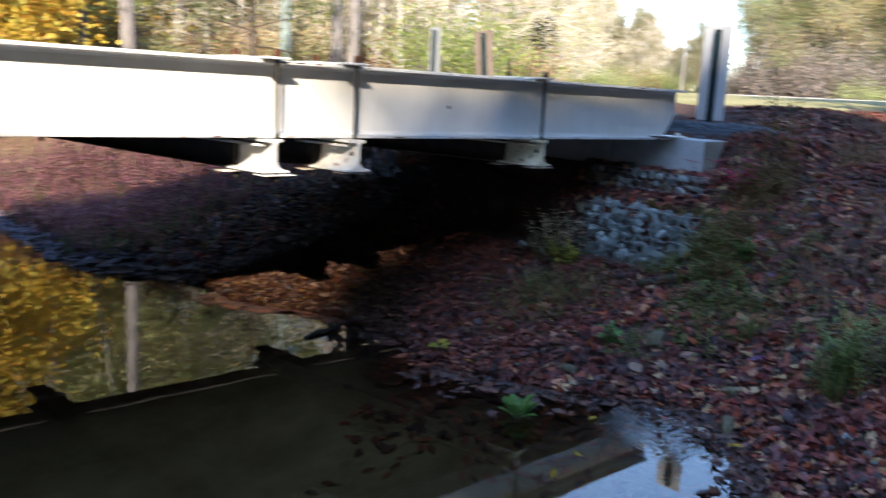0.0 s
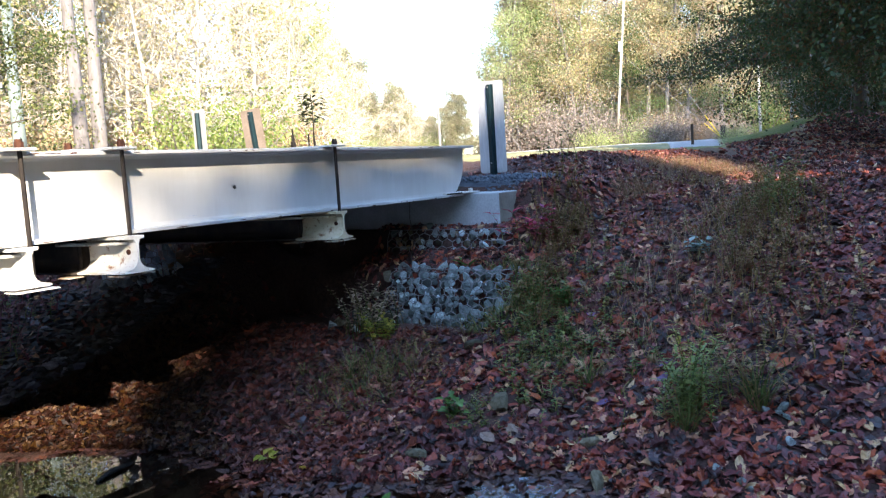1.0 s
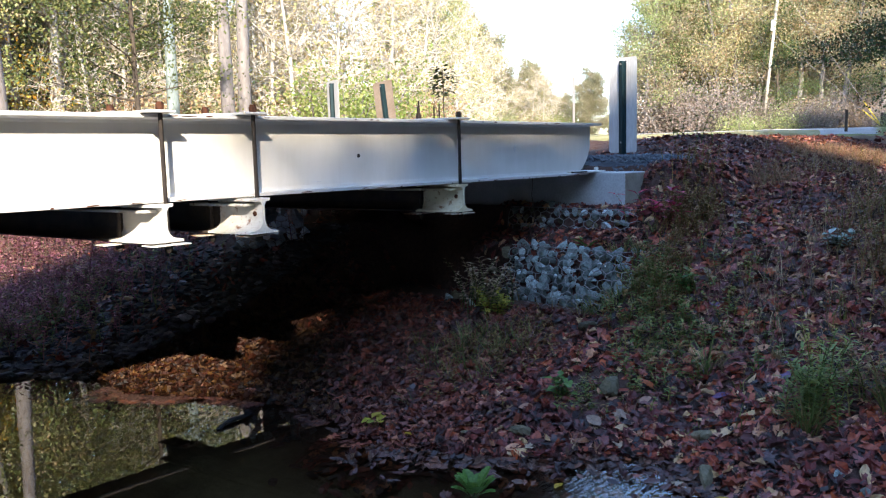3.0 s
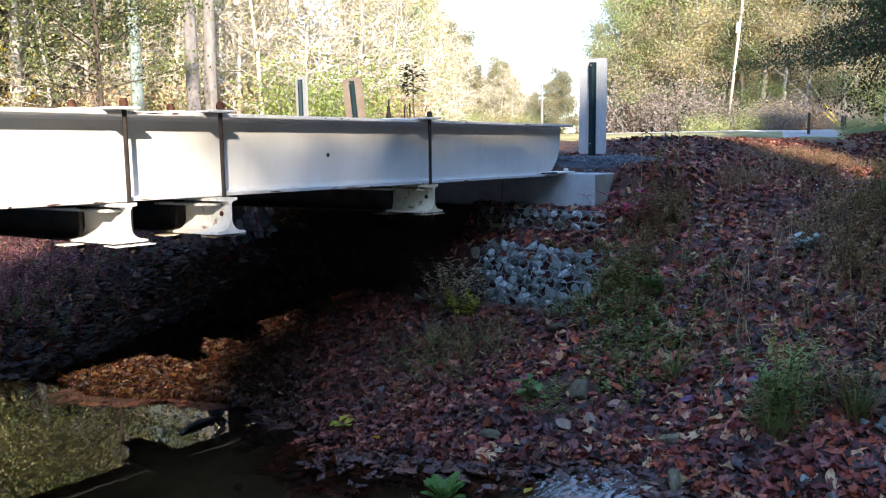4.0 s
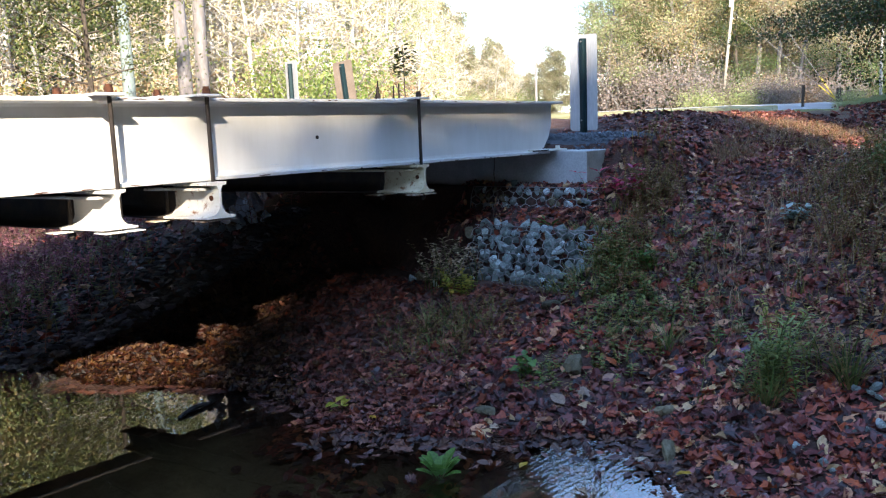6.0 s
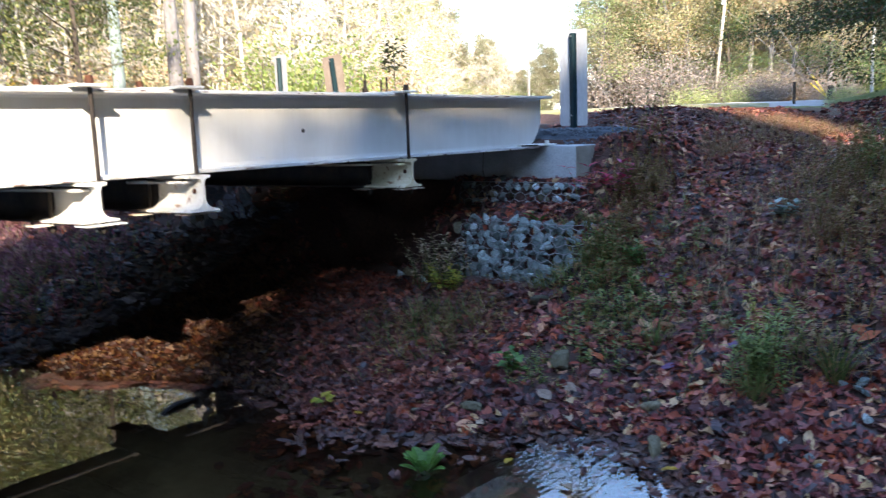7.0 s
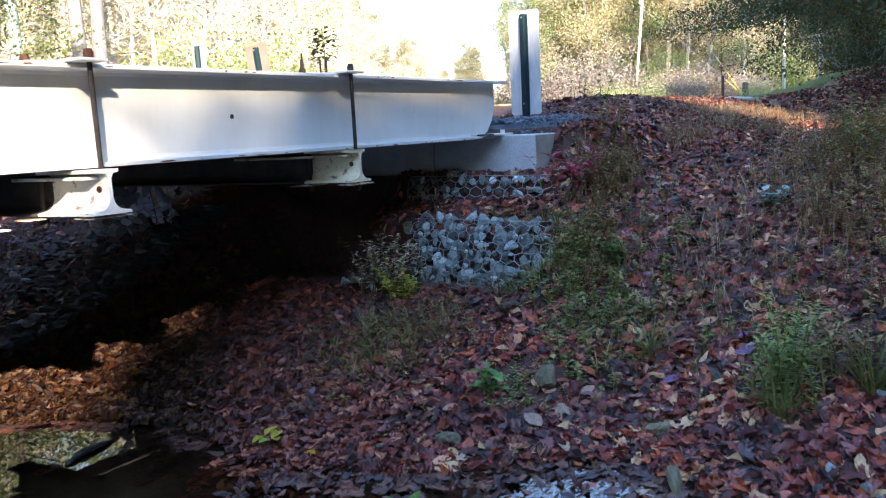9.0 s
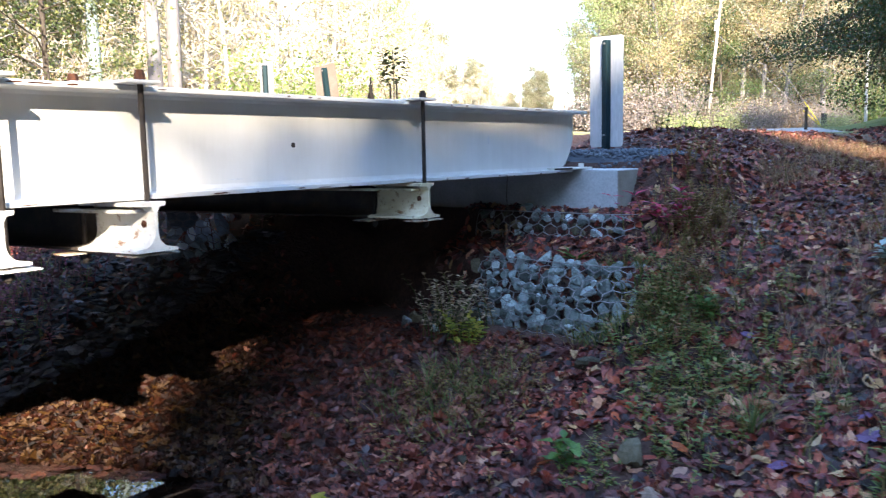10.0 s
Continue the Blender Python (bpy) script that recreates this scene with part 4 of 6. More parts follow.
def strew(name, n, spot, size, material, label, tilt=0.42, lift=0.012, seed=1):
    rnd = random.Random(seed)
    spots = []
    while len(spots) < n:
        q = spot(rnd)
        if q is not None:
            spots.append(q)
    xy = np.array(spots, float)
    x, y, e = xy[:, 0], xy[:, 1], 0.05
    zz = np.maximum(height(x, y), 0.0)
    nx, ny = (height(x - e, y) - height(x + e, y)) / (2 * e), (height(x, y - e) - height(x, y + e)) / (2 * e)
    pl = []
    for k in range(n):
        nrm = Vector((nx[k] + rnd.gauss(0, tilt), ny[k] + rnd.gauss(0, tilt), 1)).normalized()
        q = nrm.to_track_quat("Z", "Y") @ Euler((0, 0, rnd.uniform(0, 6.283))).to_quaternion()
        pl.append((rnd.randrange(len(LEAVES)), mat4((x[k], y[k], zz[k] + lift * rnd.uniform(0.2, 2.2)), np.array(q.to_matrix()), size * rnd.uniform(0.6, 1.35))))
    return tagged(joined(name, LEAVES, pl, material), label, "fallen leaves", kind="stuff")


def open_bank(x, y):
    if x < shore(y) - 0.02:
        return False
    if 7.46 < x < 8.16 and 4.98 < y < 9.02:
        return False
    if math.hypot((x - 8.32) / 0.56, (y - 5.6) / 0.85) < 0.85:
        return False
    if y > 4.5 and 6.4 < x < 6.72:
        return False
    return not (math.hypot((x - 5.32) / 0.30, (y - 4.0) / 0.24) < 0.9 and (x * 91.7 + y * 57.3) % 1 < 0.72)


def spot_bank(rnd):
    y = rnd.uniform(0.6, 5.3)
    x = shore(y) + rnd.random() ** 1.25 * 5.4
    return (x, y) if open_bank(x, y) else None


def spot_top(rnd):
    x, y = rnd.uniform(7.8, 14.5), rnd.uniform(0.8, 9.0)
    return (x, y) if open_bank(x, y) and not (x < 8.3 and y > 5.0) and (x < 11.5 or y < 5.5) and y < 6.3 else None


def spot_spur(rnd):
    y = rnd.uniform(5.15, 7.35)
    x = shore(y) + rnd.random() ** 1.9 * (6.75 - shore(y)) - 0.03
    # only the sunlit band, measured across the sun, takes these leaves
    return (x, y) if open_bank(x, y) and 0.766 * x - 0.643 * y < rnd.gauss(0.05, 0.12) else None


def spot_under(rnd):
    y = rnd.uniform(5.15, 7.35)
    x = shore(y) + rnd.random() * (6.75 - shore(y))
    # the rest, past the sunlit band, takes the shade-toned leaves
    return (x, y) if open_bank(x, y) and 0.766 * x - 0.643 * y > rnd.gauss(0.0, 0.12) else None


def spot_edge(rnd):
    y = rnd.uniform(1.0, 7.6)
    return shore(y) + (rnd.gauss(-0.03, 0.16) if y < 4.7 else abs(rnd.gauss(0.0, 0.09))), y


def spot_steps(rnd):
    return rnd.uniform(6.74, 7.5), rnd.uniform(4.45, 6.2)


def spot_under_beech(rnd):
    a, d = radians(rnd.uniform(1.0, 8.6) + rnd.gauss(0, 0.4)), rnd.uniform(23, 37)
    return 1.5 + d * math.cos(a), 1.5 + d * math.sin(a)


def spot_hillside(rnd):
    x = 10.0 + 16 * rnd.random() ** 1.4
    y = rnd.uniform(-2.5, 8.0)
    return (x, y) if y < 3.4 + 0.26 * (x - 10) + rnd.gauss(0, 0.2) else None


def spot_shaded(rnd):
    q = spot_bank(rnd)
    return q if q and bridge_side(*q) > rnd.gauss(0, 0.25) else None


def spot_open(rnd):
    q = spot_bank(rnd)
    return q if q and bridge_side(*q) <= rnd.gauss(0, 0.25) else None


def bridge_side(x, y):
    # grows towards the bridge, where the leaves carry painted shade
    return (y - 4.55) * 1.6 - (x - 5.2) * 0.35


strew("fallen_leaves", 4600, spot_shaded, 0.078, LITTER_SHADED, "leaves beside the bridge, its shade put into their dark colour", 0.24, 0.011, seed=19)
strew("fallen_leaves", 25000, spot_open, 0.078, LITTER, "purple-brown and russet fallen leaves covering the bank", 0.24, 0.011, seed=11)
# the bank's top takes the shade-toned copy as well
strew("fallen_leaves", 17000, spot_top, 0.064, LITTER_SHADED, "brown fallen leaves on the bank's top, shade put into their colour", 0.24, 0.011, seed=12)
strew("fallen_leaves", 10000, spot_hillside, 0.11, LITTER, "purple-brown leaves over the shaded rise beside the lawn", 0.5, 0.015, seed=17)
strew("fallen_leaves", 7000, spot_under_beech, 0.13, LITTER, "brown leaves under the beech", 0.5, 0.015, seed=23)
strew("fallen_leaves", 9000, lambda rnd: (lambda y: (float(shore(y)) + 6.5 * rnd.random() ** 1.3, y))(rnd.uniform(-4.0, 0.7)), 0.080, LITTER, "brown fallen leaves on the bank downstream", 0.45, 0.010, seed=20)
strew("fallen_leaves", 2600, spot_under, 0.070, LITTER_SHADED, "fallen leaves under the bridge, shade put into their dark brown", 0.5, seed=16)
strew("fallen_leaves", 4600, spot_spur, 0.072, LITTER_SUNPATCH, "golden and russet leaves on the low spur, colour toned for its sun patch", 0.5, seed=13)
strew("fallen_leaves", 1500, lambda rnd: (float(rnd.uniform(3.7, 7.2)), float(rnd.uniform(7.6, 11.5))), 0.085, LITTER, "brown leaves strewn over the stony bar", 0.5, 0.03, seed=18)
strew("wet_leaves", 2600, spot_edge, 0.070, LITTER_DARK, "wet dark leaves along the water's edge", 0.12, 0.004, seed=14)
strew("fallen_leaves", 900, spot_steps, 0.07, LITTER, "brown leaves caught on the gabion's top", 0.5, seed=15)


# a sodden log in the shallows
lv, lf = [], []
for k in range(9):
    t = k / 8
    rr = 0.016 * (0.35 + 0.65 * math.sin(math.pi * min(1, 0.12 + 0.86 * t))) * (1 + 0.12 * math.sin(k * 2.3))
    for m in range(10):
        a = m * 0.6283
        lv.append((3.86 + 0.29 * t - 0.3 * rr * math.cos(a), 5.605 + 0.09 * t + 0.012 * math.sin(5 * t) + rr * math.cos(a), 0.004 + 0.012 * math.sin(3 * t) + rr * math.sin(a)))
for k in range(8):
    for m in range(10):
        lf.append((10 * k + m, 10 * k + (m + 1) % 10, 10 * k + 10 + (m + 1) % 10, 10 * k + 10 + m))
lf += [tuple(range(10))[::-1], tuple(range(80, 90))]
tagged(new("log", np_mesh("log", lv, lf, WETWOOD, True)), "short sodden black log lying in the shallow water", "log")


# leaves and silt on the creek bed
LITTER_SUNK = island("sodden_leaves", [(0.203, 0.046, 0.03), (0.094, 0.029, 0.02), (0.312, 0.079, 0.044), (0.062, 0.026, 0.018), (0.14, 0.04, 0.024), (0.406, 0.132, 0.056)], 0.5, 0.0, 0.4, 60)


def bed_leaves():
    rnd = random.Random(31)
    pl = []
    flat = [k for k in range(len(LEAVES)) if k % 5 == 1]
    for _ in range(1250):
        y = rnd.uniform(1.6, 5.0)
        x = shore(y) - abs(rnd.gauss(0, 0.55)) * min(1.0, (5.2 - y) / 0.9) - 0.02
        pl.append((rnd.choice(flat), mat4((x, y, min(hz(x, y) + 0.006, -0.004)), surface_frame(x, y, rnd, 0.06), 0.085 * rnd.uniform(0.6, 1.2))))
    return tagged(joined("sunken_leaves", LEAVES, pl, LITTER_SUNK), "sodden dark leaves on the creek bed", "fallen leaves", kind="stuff")


bed_leaves()


def spot_spur_bed(rnd):
    y = rnd.uniform(5.2, 7.0)
    return shore(y) - abs(rnd.gauss(0, 0.16)) - 0.01, y


# the spur edge's shadow is put into these leaves by the darker material
rnd = random.Random(32)
pl = []
for _ in range(1300):
    x, y = spot_spur_bed(rnd)
    pl.append((rnd.choice((1, 6, 11, 16, 26)), mat4((x, y, min(hz(x, y) + 0.006, -0.003)), surface_frame(x, y, rnd, 0.06), 0.08 * rnd.uniform(0.6, 1.2))))
tagged(joined("sunken_leaves", LEAVES, pl, LITTER_DARK), "sodden leaves in the shallows by the spur, darkened for the edge's shadow", "fallen leaves", kind="stuff")
GOLD = island("golden_leaf", [(0.55, 0.36, 0.04), (0.50, 0.30, 0.03)], 0.45, 0.2)
PALELEAF = island("pale_leaf", [(0.50, 0.42, 0.28), (0.42, 0.30, 0.20)], 0.55, 0.1)
for i, (x, y, m) in enumerate(((4.05, 3.38, GOLD), (4.45, 3.62, GOLD), (4.72, 2.95, GOLD), (3.78, 3.30, GOLD), (4.80, 3.20, PALELEAF), (4.62, 2.72, PALELEAF), (4.68, 3.95, PALELEAF), (4.98, 3.62, PALELEAF), (5.2, 4.5, PALELEAF), (4.45, 4.62, GOLD), (5.9, 3.05, PALELEAF), (4.35, 3.25, PALELEAF))):
    v, f = LEAVES[i % 8]
    lf = new("fallen_leaf", np_mesh("fallen_leaf", (v * 0.072).tolist(), f.tolist(), m))
    lf.matrix_basis = Matrix.Translation((x, y, max(hz(x, y) + 0.03, 0.006))) @ Euler((0.1, 0.12, i * 1.7)).to_matrix().to_4x4()
    tagged(lf, "single golden-yellow fallen leaf" if m is GOLD else "single pale tan fallen leaf", "leaf", "loose leaves at the water")


PURPLELEAF = island("purple_leaf", [(0.20, 0.08, 0.17), (0.15, 0.07, 0.15)], 0.4, 0.1)
TANLEAF = island("tan_leaf", [(0.34, 0.23, 0.15), (0.30, 0.20, 0.14)], 0.55, 0.1)
ORANGELEAF = island("orange_leaf", [(0.50, 0.13, 0.03), (0.42, 0.10, 0.03)], 0.45, 0.15)
for i, (x, y, m, size, lab) in enumerate(((6.02, 3.10, PURPLELEAF, 0.13, "purple"), (5.86, 3.06, PURPLELEAF, 0.12, "purple"), (6.45, 3.75, PURPLELEAF, 0.11, "purple"), (5.62, 3.35, PURPLELEAF, 0.11, "purple"), (5.95, 2.42, ORANGELEAF, 0.12, "orange"), (6.02, 2.48, ORANGELEAF, 0.10, "orange"), (6.85, 3.55, ORANGELEAF, 0.10, "orange"), (5.55, 3.75, ORANGELEAF, 0.10, "orange"), (5.18, 4.20, ORANGELEAF, 0.09, "orange"), (5.05, 3.80, TANLEAF, 0.13, "pale tan"), (5.20, 3.72, TANLEAF, 0.12, "pale tan"), (7.42, 3.98, TANLEAF, 0.12, "pale tan"), (7.60, 4.10, TANLEAF, 0.11, "pale tan"), (6.75, 3.95, TANLEAF, 0.10, "pale tan"))):
    v, f = LEAVES[(5, 6, 26, 11, 16)[i % 5]]
    lf = new("fallen_leaf", np_mesh("fallen_leaf", (v * size).tolist(), f.tolist(), m))
    lf.matrix_basis = Matrix.Translation((x, y, hz(x, y) + 0.035)) @ Matrix(surface_frame(x, y, random.Random(i), 0.1).tolist()).to_4x4()
    tagged(lf, "single large " + lab + " leaf lying on the litter", "leaf", "loose leaves on the bank")
rnd = random.Random(45)
for k in range(16):
    x, y, sz = rnd.gauss(5.32, 0.22), rnd.gauss(2.28, 0.12), rnd.uniform(0.035, 0.085)
    st = new("pebble", STONES[k % 8])
    st.matrix_basis = Matrix.LocRotScale((x, y, hz(x, y) + sz * 0.3), Euler((rnd.uniform(-0.4, 0.4), rnd.uniform(-0.4, 0.4), rnd.uniform(0, 6))), (sz, sz * 0.8, sz * 0.7))
    tagged(st, "small pale grey pebble among wet leaves", "stone", "pebbles on the bank")


# ---------------------------------------------------------------- undergrowth
def blade(verts, faces, base, ang, lean, length, width, droop):
    d = Vector((math.cos(ang), math.sin(ang), 0))
    side = Vector((-d.y, d.x, 0)) * width
    n = len(verts)
    for k in range(4):
        t = k / 3
        c = Vector(base) + d * (lean * t + droop * t * t) * length + Vector((0, 0, length * (t - droop * 0.55 * t * t)))
        w = (1 - t) ** 0.7
        verts.append(tuple(c - side * w))
        verts.append(tuple(c + side * w))
    for k in range(3):
        a = n + 2 * k
        faces.append((a, a + 1, a + 3, a + 2))


def leaf_quad(verts, faces, p, d, up, length, width):
    """A pointed leaf from p along d, folded a little along its rib."""
    d = Vector(d).normalized()
    side = d.cross(Vector(up)).normalized() * width / 2
    nrm = side.cross(d).normalized()
    n = len(verts)
    p = Vector(p)
    for c in (p, p + d * length * 0.35 + side + nrm * width * 0.15, p + d * length * 0.35 - side + nrm * width * 0.15, p + d * length * 0.75 + side * 0.62 - nrm * length * 0.05, p + d * length * 0.75 - side * 0.62 - nrm * length * 0.05, p + d * length - nrm * length * 0.14, p + d * length * 0.4):
        verts.append(tuple(c))
    faces.extend([(n, n + 1, n + 6), (n, n + 6, n + 2), (n + 1, n + 3, n + 6), (n + 6, n + 4, n + 2), (n + 3, n + 5, n + 6), (n + 6, n + 5, n + 4)])


def stem(verts, faces, pts, r):
    n = len(verts)
    for i, p in enumerate(pts):
        rr = r * (1 - 0.6 * i / max(1, len(pts) - 1))
        for k in range(3):
            verts.append((p[0] + rr * math.cos(k * 2.094), p[1] + rr * math.sin(k * 2.094), p[2]))
    for i in range(len(pts) - 1):
        for k in range(3):
            a, b = n + 3 * i + k, n + 3 * i + (k + 1) % 3
            faces.append((a, b, b + 3, a + 3))


def sprig(sv, sf, lv, lf, x, y, z, h, leaf, rnd, pairs=5, lean=0.3, wide=0.45, low=0.25):
    ang = rnd.uniform(0, 6.283)
    pts = []
    for k in range(5):
        t = k / 4
        pts.append((x + math.cos(ang) * lean * h * t * t, y + math.sin(ang) * lean * h * t * t, z + h * t * (1 - 0.12 * t)))
    stem(sv, sf, pts, 0.0035 + h * 0.004)
    for i in range(pairs):
        t = low + (1 - low) * i / max(1, pairs - 1)
        k = min(3, int(t * 4))
        p = Vector(pts[k]).lerp(Vector(pts[k + 1]), t * 4 - k)
        a = rnd.uniform(0, 3.14)
        for sgn in (0, math.pi):
            d = Vector((math.cos(a + sgn), math.sin(a + sgn), rnd.uniform(0.0, 0.7)))
            leaf_quad(lv, lf, p, d, (0, 0, 1), leaf * rnd.uniform(0.7, 1.2), leaf * wide)


def patch(name, n, spot, build, m, label, seed):
    rnd = random.Random(seed)
    v, f = [], []
    k = 0
    while k < n:
        p = spot(rnd)
        if p is None or p[0] < shore(p[1]) + 0.05:
            k += 1 if p is not None else 0
            continue
        build(v, f, p[0], p[1], hz(*p), rnd)
        k += 1
    return tagged(new(name, np_mesh(name, v, f, m)), label, "undergrowth", kind="stuff")


def tuft(v, f, x, y, z, rnd, h=0.16, n=16, w=0.0035):
    for _ in range(n):
        r = rnd.uniform(0, 0.05)
        a = rnd.uniform(0, 6.283)
        blade(v, f, (x + r * math.cos(a), y + r * math.sin(a), z - 0.01), a + rnd.uniform(-0.6, 0.6), rnd.uniform(0.05, 0.5), h * rnd.uniform(0.5, 1.3), w * rnd.uniform(0.7, 1.4), rnd.uniform(0.1, 0.9))


def herb(v, f, x, y, z, rnd, h=0.16, leaf=0.045, pairs=5):
    sprig(v, f, v, f, x, y, z - 0.01, h * rnd.uniform(0.5, 1.4), leaf * rnd.uniform(0.7, 1.3), rnd, pairs)


def straw(v, f, x, y, z, rnd, h=0.4):
    for _ in range(4):
        blade(v, f, (x + rnd.gauss(0, 0.03), y + rnd.gauss(0, 0.03), z - 0.01), rnd.uniform(0, 6.283), rnd.uniform(0.0, 0.45), h * rnd.uniform(0.4, 1.2), 0.0022, rnd.uniform(0.0, 0.9))


def around(cx, cy, sx, sy, rot=0.0):
    c, s = math.cos(radians(rot)), math.sin(radians(rot))

    def f(rnd):
        a, b = rnd.gauss(0, sx), rnd.gauss(0, sy)
        return cx + a * c - b * s, cy + a * s + b * c
    return f


def along(ax, ay, bx, by, wide):
    def f(rnd):
        t = rnd.uniform(-0.05, 1.05)
        return ax + (bx - ax) * t + rnd.gauss(0, wide), ay + (by - ay) * t + rnd.gauss(0, wide)
    return f


# olive weeds beside the gabions, down the spur and along the shoulder
patch("undergrowth", 130, along(6.45, 4.17, 7.75, 4.42, 0.12), lambda v, f, x, y, z, r: herb(v, f, x, y, z, r, 0.19, 0.034, 6), OLIVE, "olive-brown weeds beside the gabion", 41)
patch("undergrowth", 70, along(6.0, 4.02, 6.75, 4.25, 0.13), lambda v, f, x, y, z, r: herb(v, f, x, y, z, r, 0.13, 0.040), WEED, "low green weeds at the gabion's foot", 42)
patch("undergrowth", 90, along(5.55, 3.75, 6.25, 3.95, 0.14), lambda v, f, x, y, z, r: herb(v, f, x, y, z, r, 0.09, 0.038, 4), WEED, "low weeds among the leaves", 45)
patch("undergrowth", 110, around(5.6, 4.95, 0.30, 0.22), lambda v, f, x, y, z, r: herb(v, f, x, y, z, r, 0.11, 0.032), OLIVE, "thin weeds on the lower bank", 43)
patch("undergrowth", 190, along(6.85, 2.78, 8.5, 3.10, 0.20), lambda v, f, x, y, z, r: herb(v, f, x, y, z, r, 0.19, 0.034, 6), OLIVE, "olive-brown weeds on the shoulder of the bank", 44)
patch("undergrowth", 60, along(7.8, 2.75, 8.9, 2.95, 0.12), lambda v, f, x, y, z, r: herb(v, f, x, y, z, r, 0.28, 0.05, 6), WEED, "green weeds along the shoulder's edge", 55)
patch("undergrowth", 75, along(5.95, 3.95, 6.75, 4.35, 0.15), lambda v, f, x, y, z, r: herb(v, f, x, y, z, r, 0.16, 0.046, 6), WEED, "leafy green weeds spreading down from the gabion", 61)
patch("undergrowth", 60, along(6.15, 3.62, 6.9, 3.95, 0.17), lambda v, f, x, y, z, r: herb(v, f, x, y, z, r, 0.12, 0.042, 5), WEED, "green weeds and stalks in the leaves", 62)
patch("undergrowth", 70, around(7.6, 2.95, 0.55, 0.22, 12), lambda v, f, x, y, z, r: herb(v, f, x, y, z, r, 0.26, 0.036, 9), OLIVE, "dense dull green weeds on the shoulder", 63)
patch("undergrowth", 60, around(6.6, 2.62, 0.40, 0.22, 12), lambda v, f, x, y, z, r: herb(v, f, x, y, z, r, 0.22, 0.036, 8), OLIVE, "dull weeds and stalks below the shoulder", 64)
patch("undergrowth", 150, around(7.6, 4.45, 0.35, 0.14, 20), lambda v, f, x, y, z, r: herb(v, f, x, y, z, r, 0.22, 0.034, 7), OLIVE, "olive weeds beside the sill", 65)
patch("grass", 60, around(5.62, 5.08, 0.22, 0.20), lambda v, f, x, y, z, r: tuft(v, f, x, y, z, r, 0.15, 12), GRASS, "dull green grass tufts on the lower bank", 66)
patch("grass", 46, around(6.68, 4.60, 0.14, 0.10), lambda v, f, x, y, z, r: tuft(v, f, x, y, z, r, 0.17), GRASS, "green grass before the gabion", 67)
patch("grass", 34, around(6.45, 4.22, 0.22, 0.10), lambda v, f, x, y, z, r: tuft(v, f, x, y, z, r, 0.15), GRASS, "tufts of green grass by the gabion", 46)
patch("grass", 40, around(6.2, 3.35, 0.45, 0.35), lambda v, f, x, y, z, r: tuft(v, f, x, y, z, r, 0.12, 10), GRASS, "thin green grass on the bank", 47)
patch("undergrowth", 130, around(10.0, 3.95, 0.7, 0.3), lambda v, f, x, y, z, r: herb(v, f, x, y, z, r, 0.13, 0.034, 5), OLIVE, "low olive weeds on the bank's shoulder", 70)
patch("dry_grass", 800, around(10.9, 4.25, 0.65, 0.42), lambda v, f, x, y, z, r: straw(v, f, x, y, z, r, 0.16), TAWNY, "tawny sunlit dry grass on the bank's shoulder", 48)
patch("dry_grass", 90, around(8.65, 4.22, 0.16, 0.12), lambda v, f, x, y, z, r: straw(v, f, x, y, z, r, 0.26), TAWNY, "small patch of tawny dry grass", 56)
patch("dry_grass", 130, along(6.6, 3.0, 9.0, 3.5, 0.32), lambda v, f, x, y, z, r: straw(v, f, x, y, z, r, 0.24), STRAW, "dry stalks among the weeds", 49)
patch("undergrowth", 130, along(6.2, 3.5, 8.3, 3.95, 0.30), lambda v, f, x, y, z, r: herb(v, f, x, y, z, r, 0.12, 0.030, 4), OLIVE, "sparse thin weeds poking through the leaves", 58)
patch("undergrowth", 90, along(6.3, 2.7, 8.6, 2.8, 0.22), lambda v, f, x, y, z, r: herb(v, f, x, y, z, r, 0.20, 0.034, 6), OLIVE, "olive weeds at the foot of the shoulder", 59)
patch("dry_grass", 14, around(9.1, 4.1, 0.25, 0.12), lambda v, f, x, y, z, r: straw(v, f, x, y, z, r, 0.42), STRAW, "tall pale dry stalks on the shoulder", 72)
patch("dry_grass", 90, along(6.3, 3.3, 7.6, 3.2, 0.3), lambda v, f, x, y, z, r: straw(v, f, x, y, z, r, 0.30), STRAW, "thin arching dry stalks on the slope", 73)
patch("dry_grass", 120, around(6.5, 3.8, 0.6, 0.45), lambda v, f, x, y, z, r: straw(v, f, x, y, z, r, 0.18), STRAW, "dry stalks on the slope", 50)
patch("undergrowth", 500, around(3.9, 9.9, 0.7, 0.8), lambda v, f, x, y, z, r: herb(v, f, x, y, z, r, 0.28, 0.05, 7), PLUM, "plum and pink autumn brush by the water upstream", 68)
patch("undergrowth", 160, around(4.1, 9.0, 0.5, 0.35), lambda v, f, x, y, z, r: herb(v, f, x, y, z, r, 0.15, 0.05, 5), WEED, "green weeds along the stony bar", 69)
patch("undergrowth", 600, around(4.5, 10.3, 0.9, 0.8), lambda v, f, x, y, z, r: herb(v, f, x, y, z, r, 0.26, 0.045, 7), HEATHER, "plum-red low brush above the stony bar", 57)
patch("undergrowth", 700, around(6.0, 10.9, 1.6, 1.1), lambda v, f, x, y, z, r: herb(v, f, x, y, z, r, 0.40, 0.06, 7), HEATHER, "reddish autumn undergrowth behind the bridge", 51)
patch("undergrowth", 800, around(5.6, 13.2, 1.9, 1.4), lambda v, f, x, y, z, r: herb(v, f, x, y, z, r, 0.55, 0.08, 7), HEATHER, "reddish brush on the bank behind the bridge", 54)
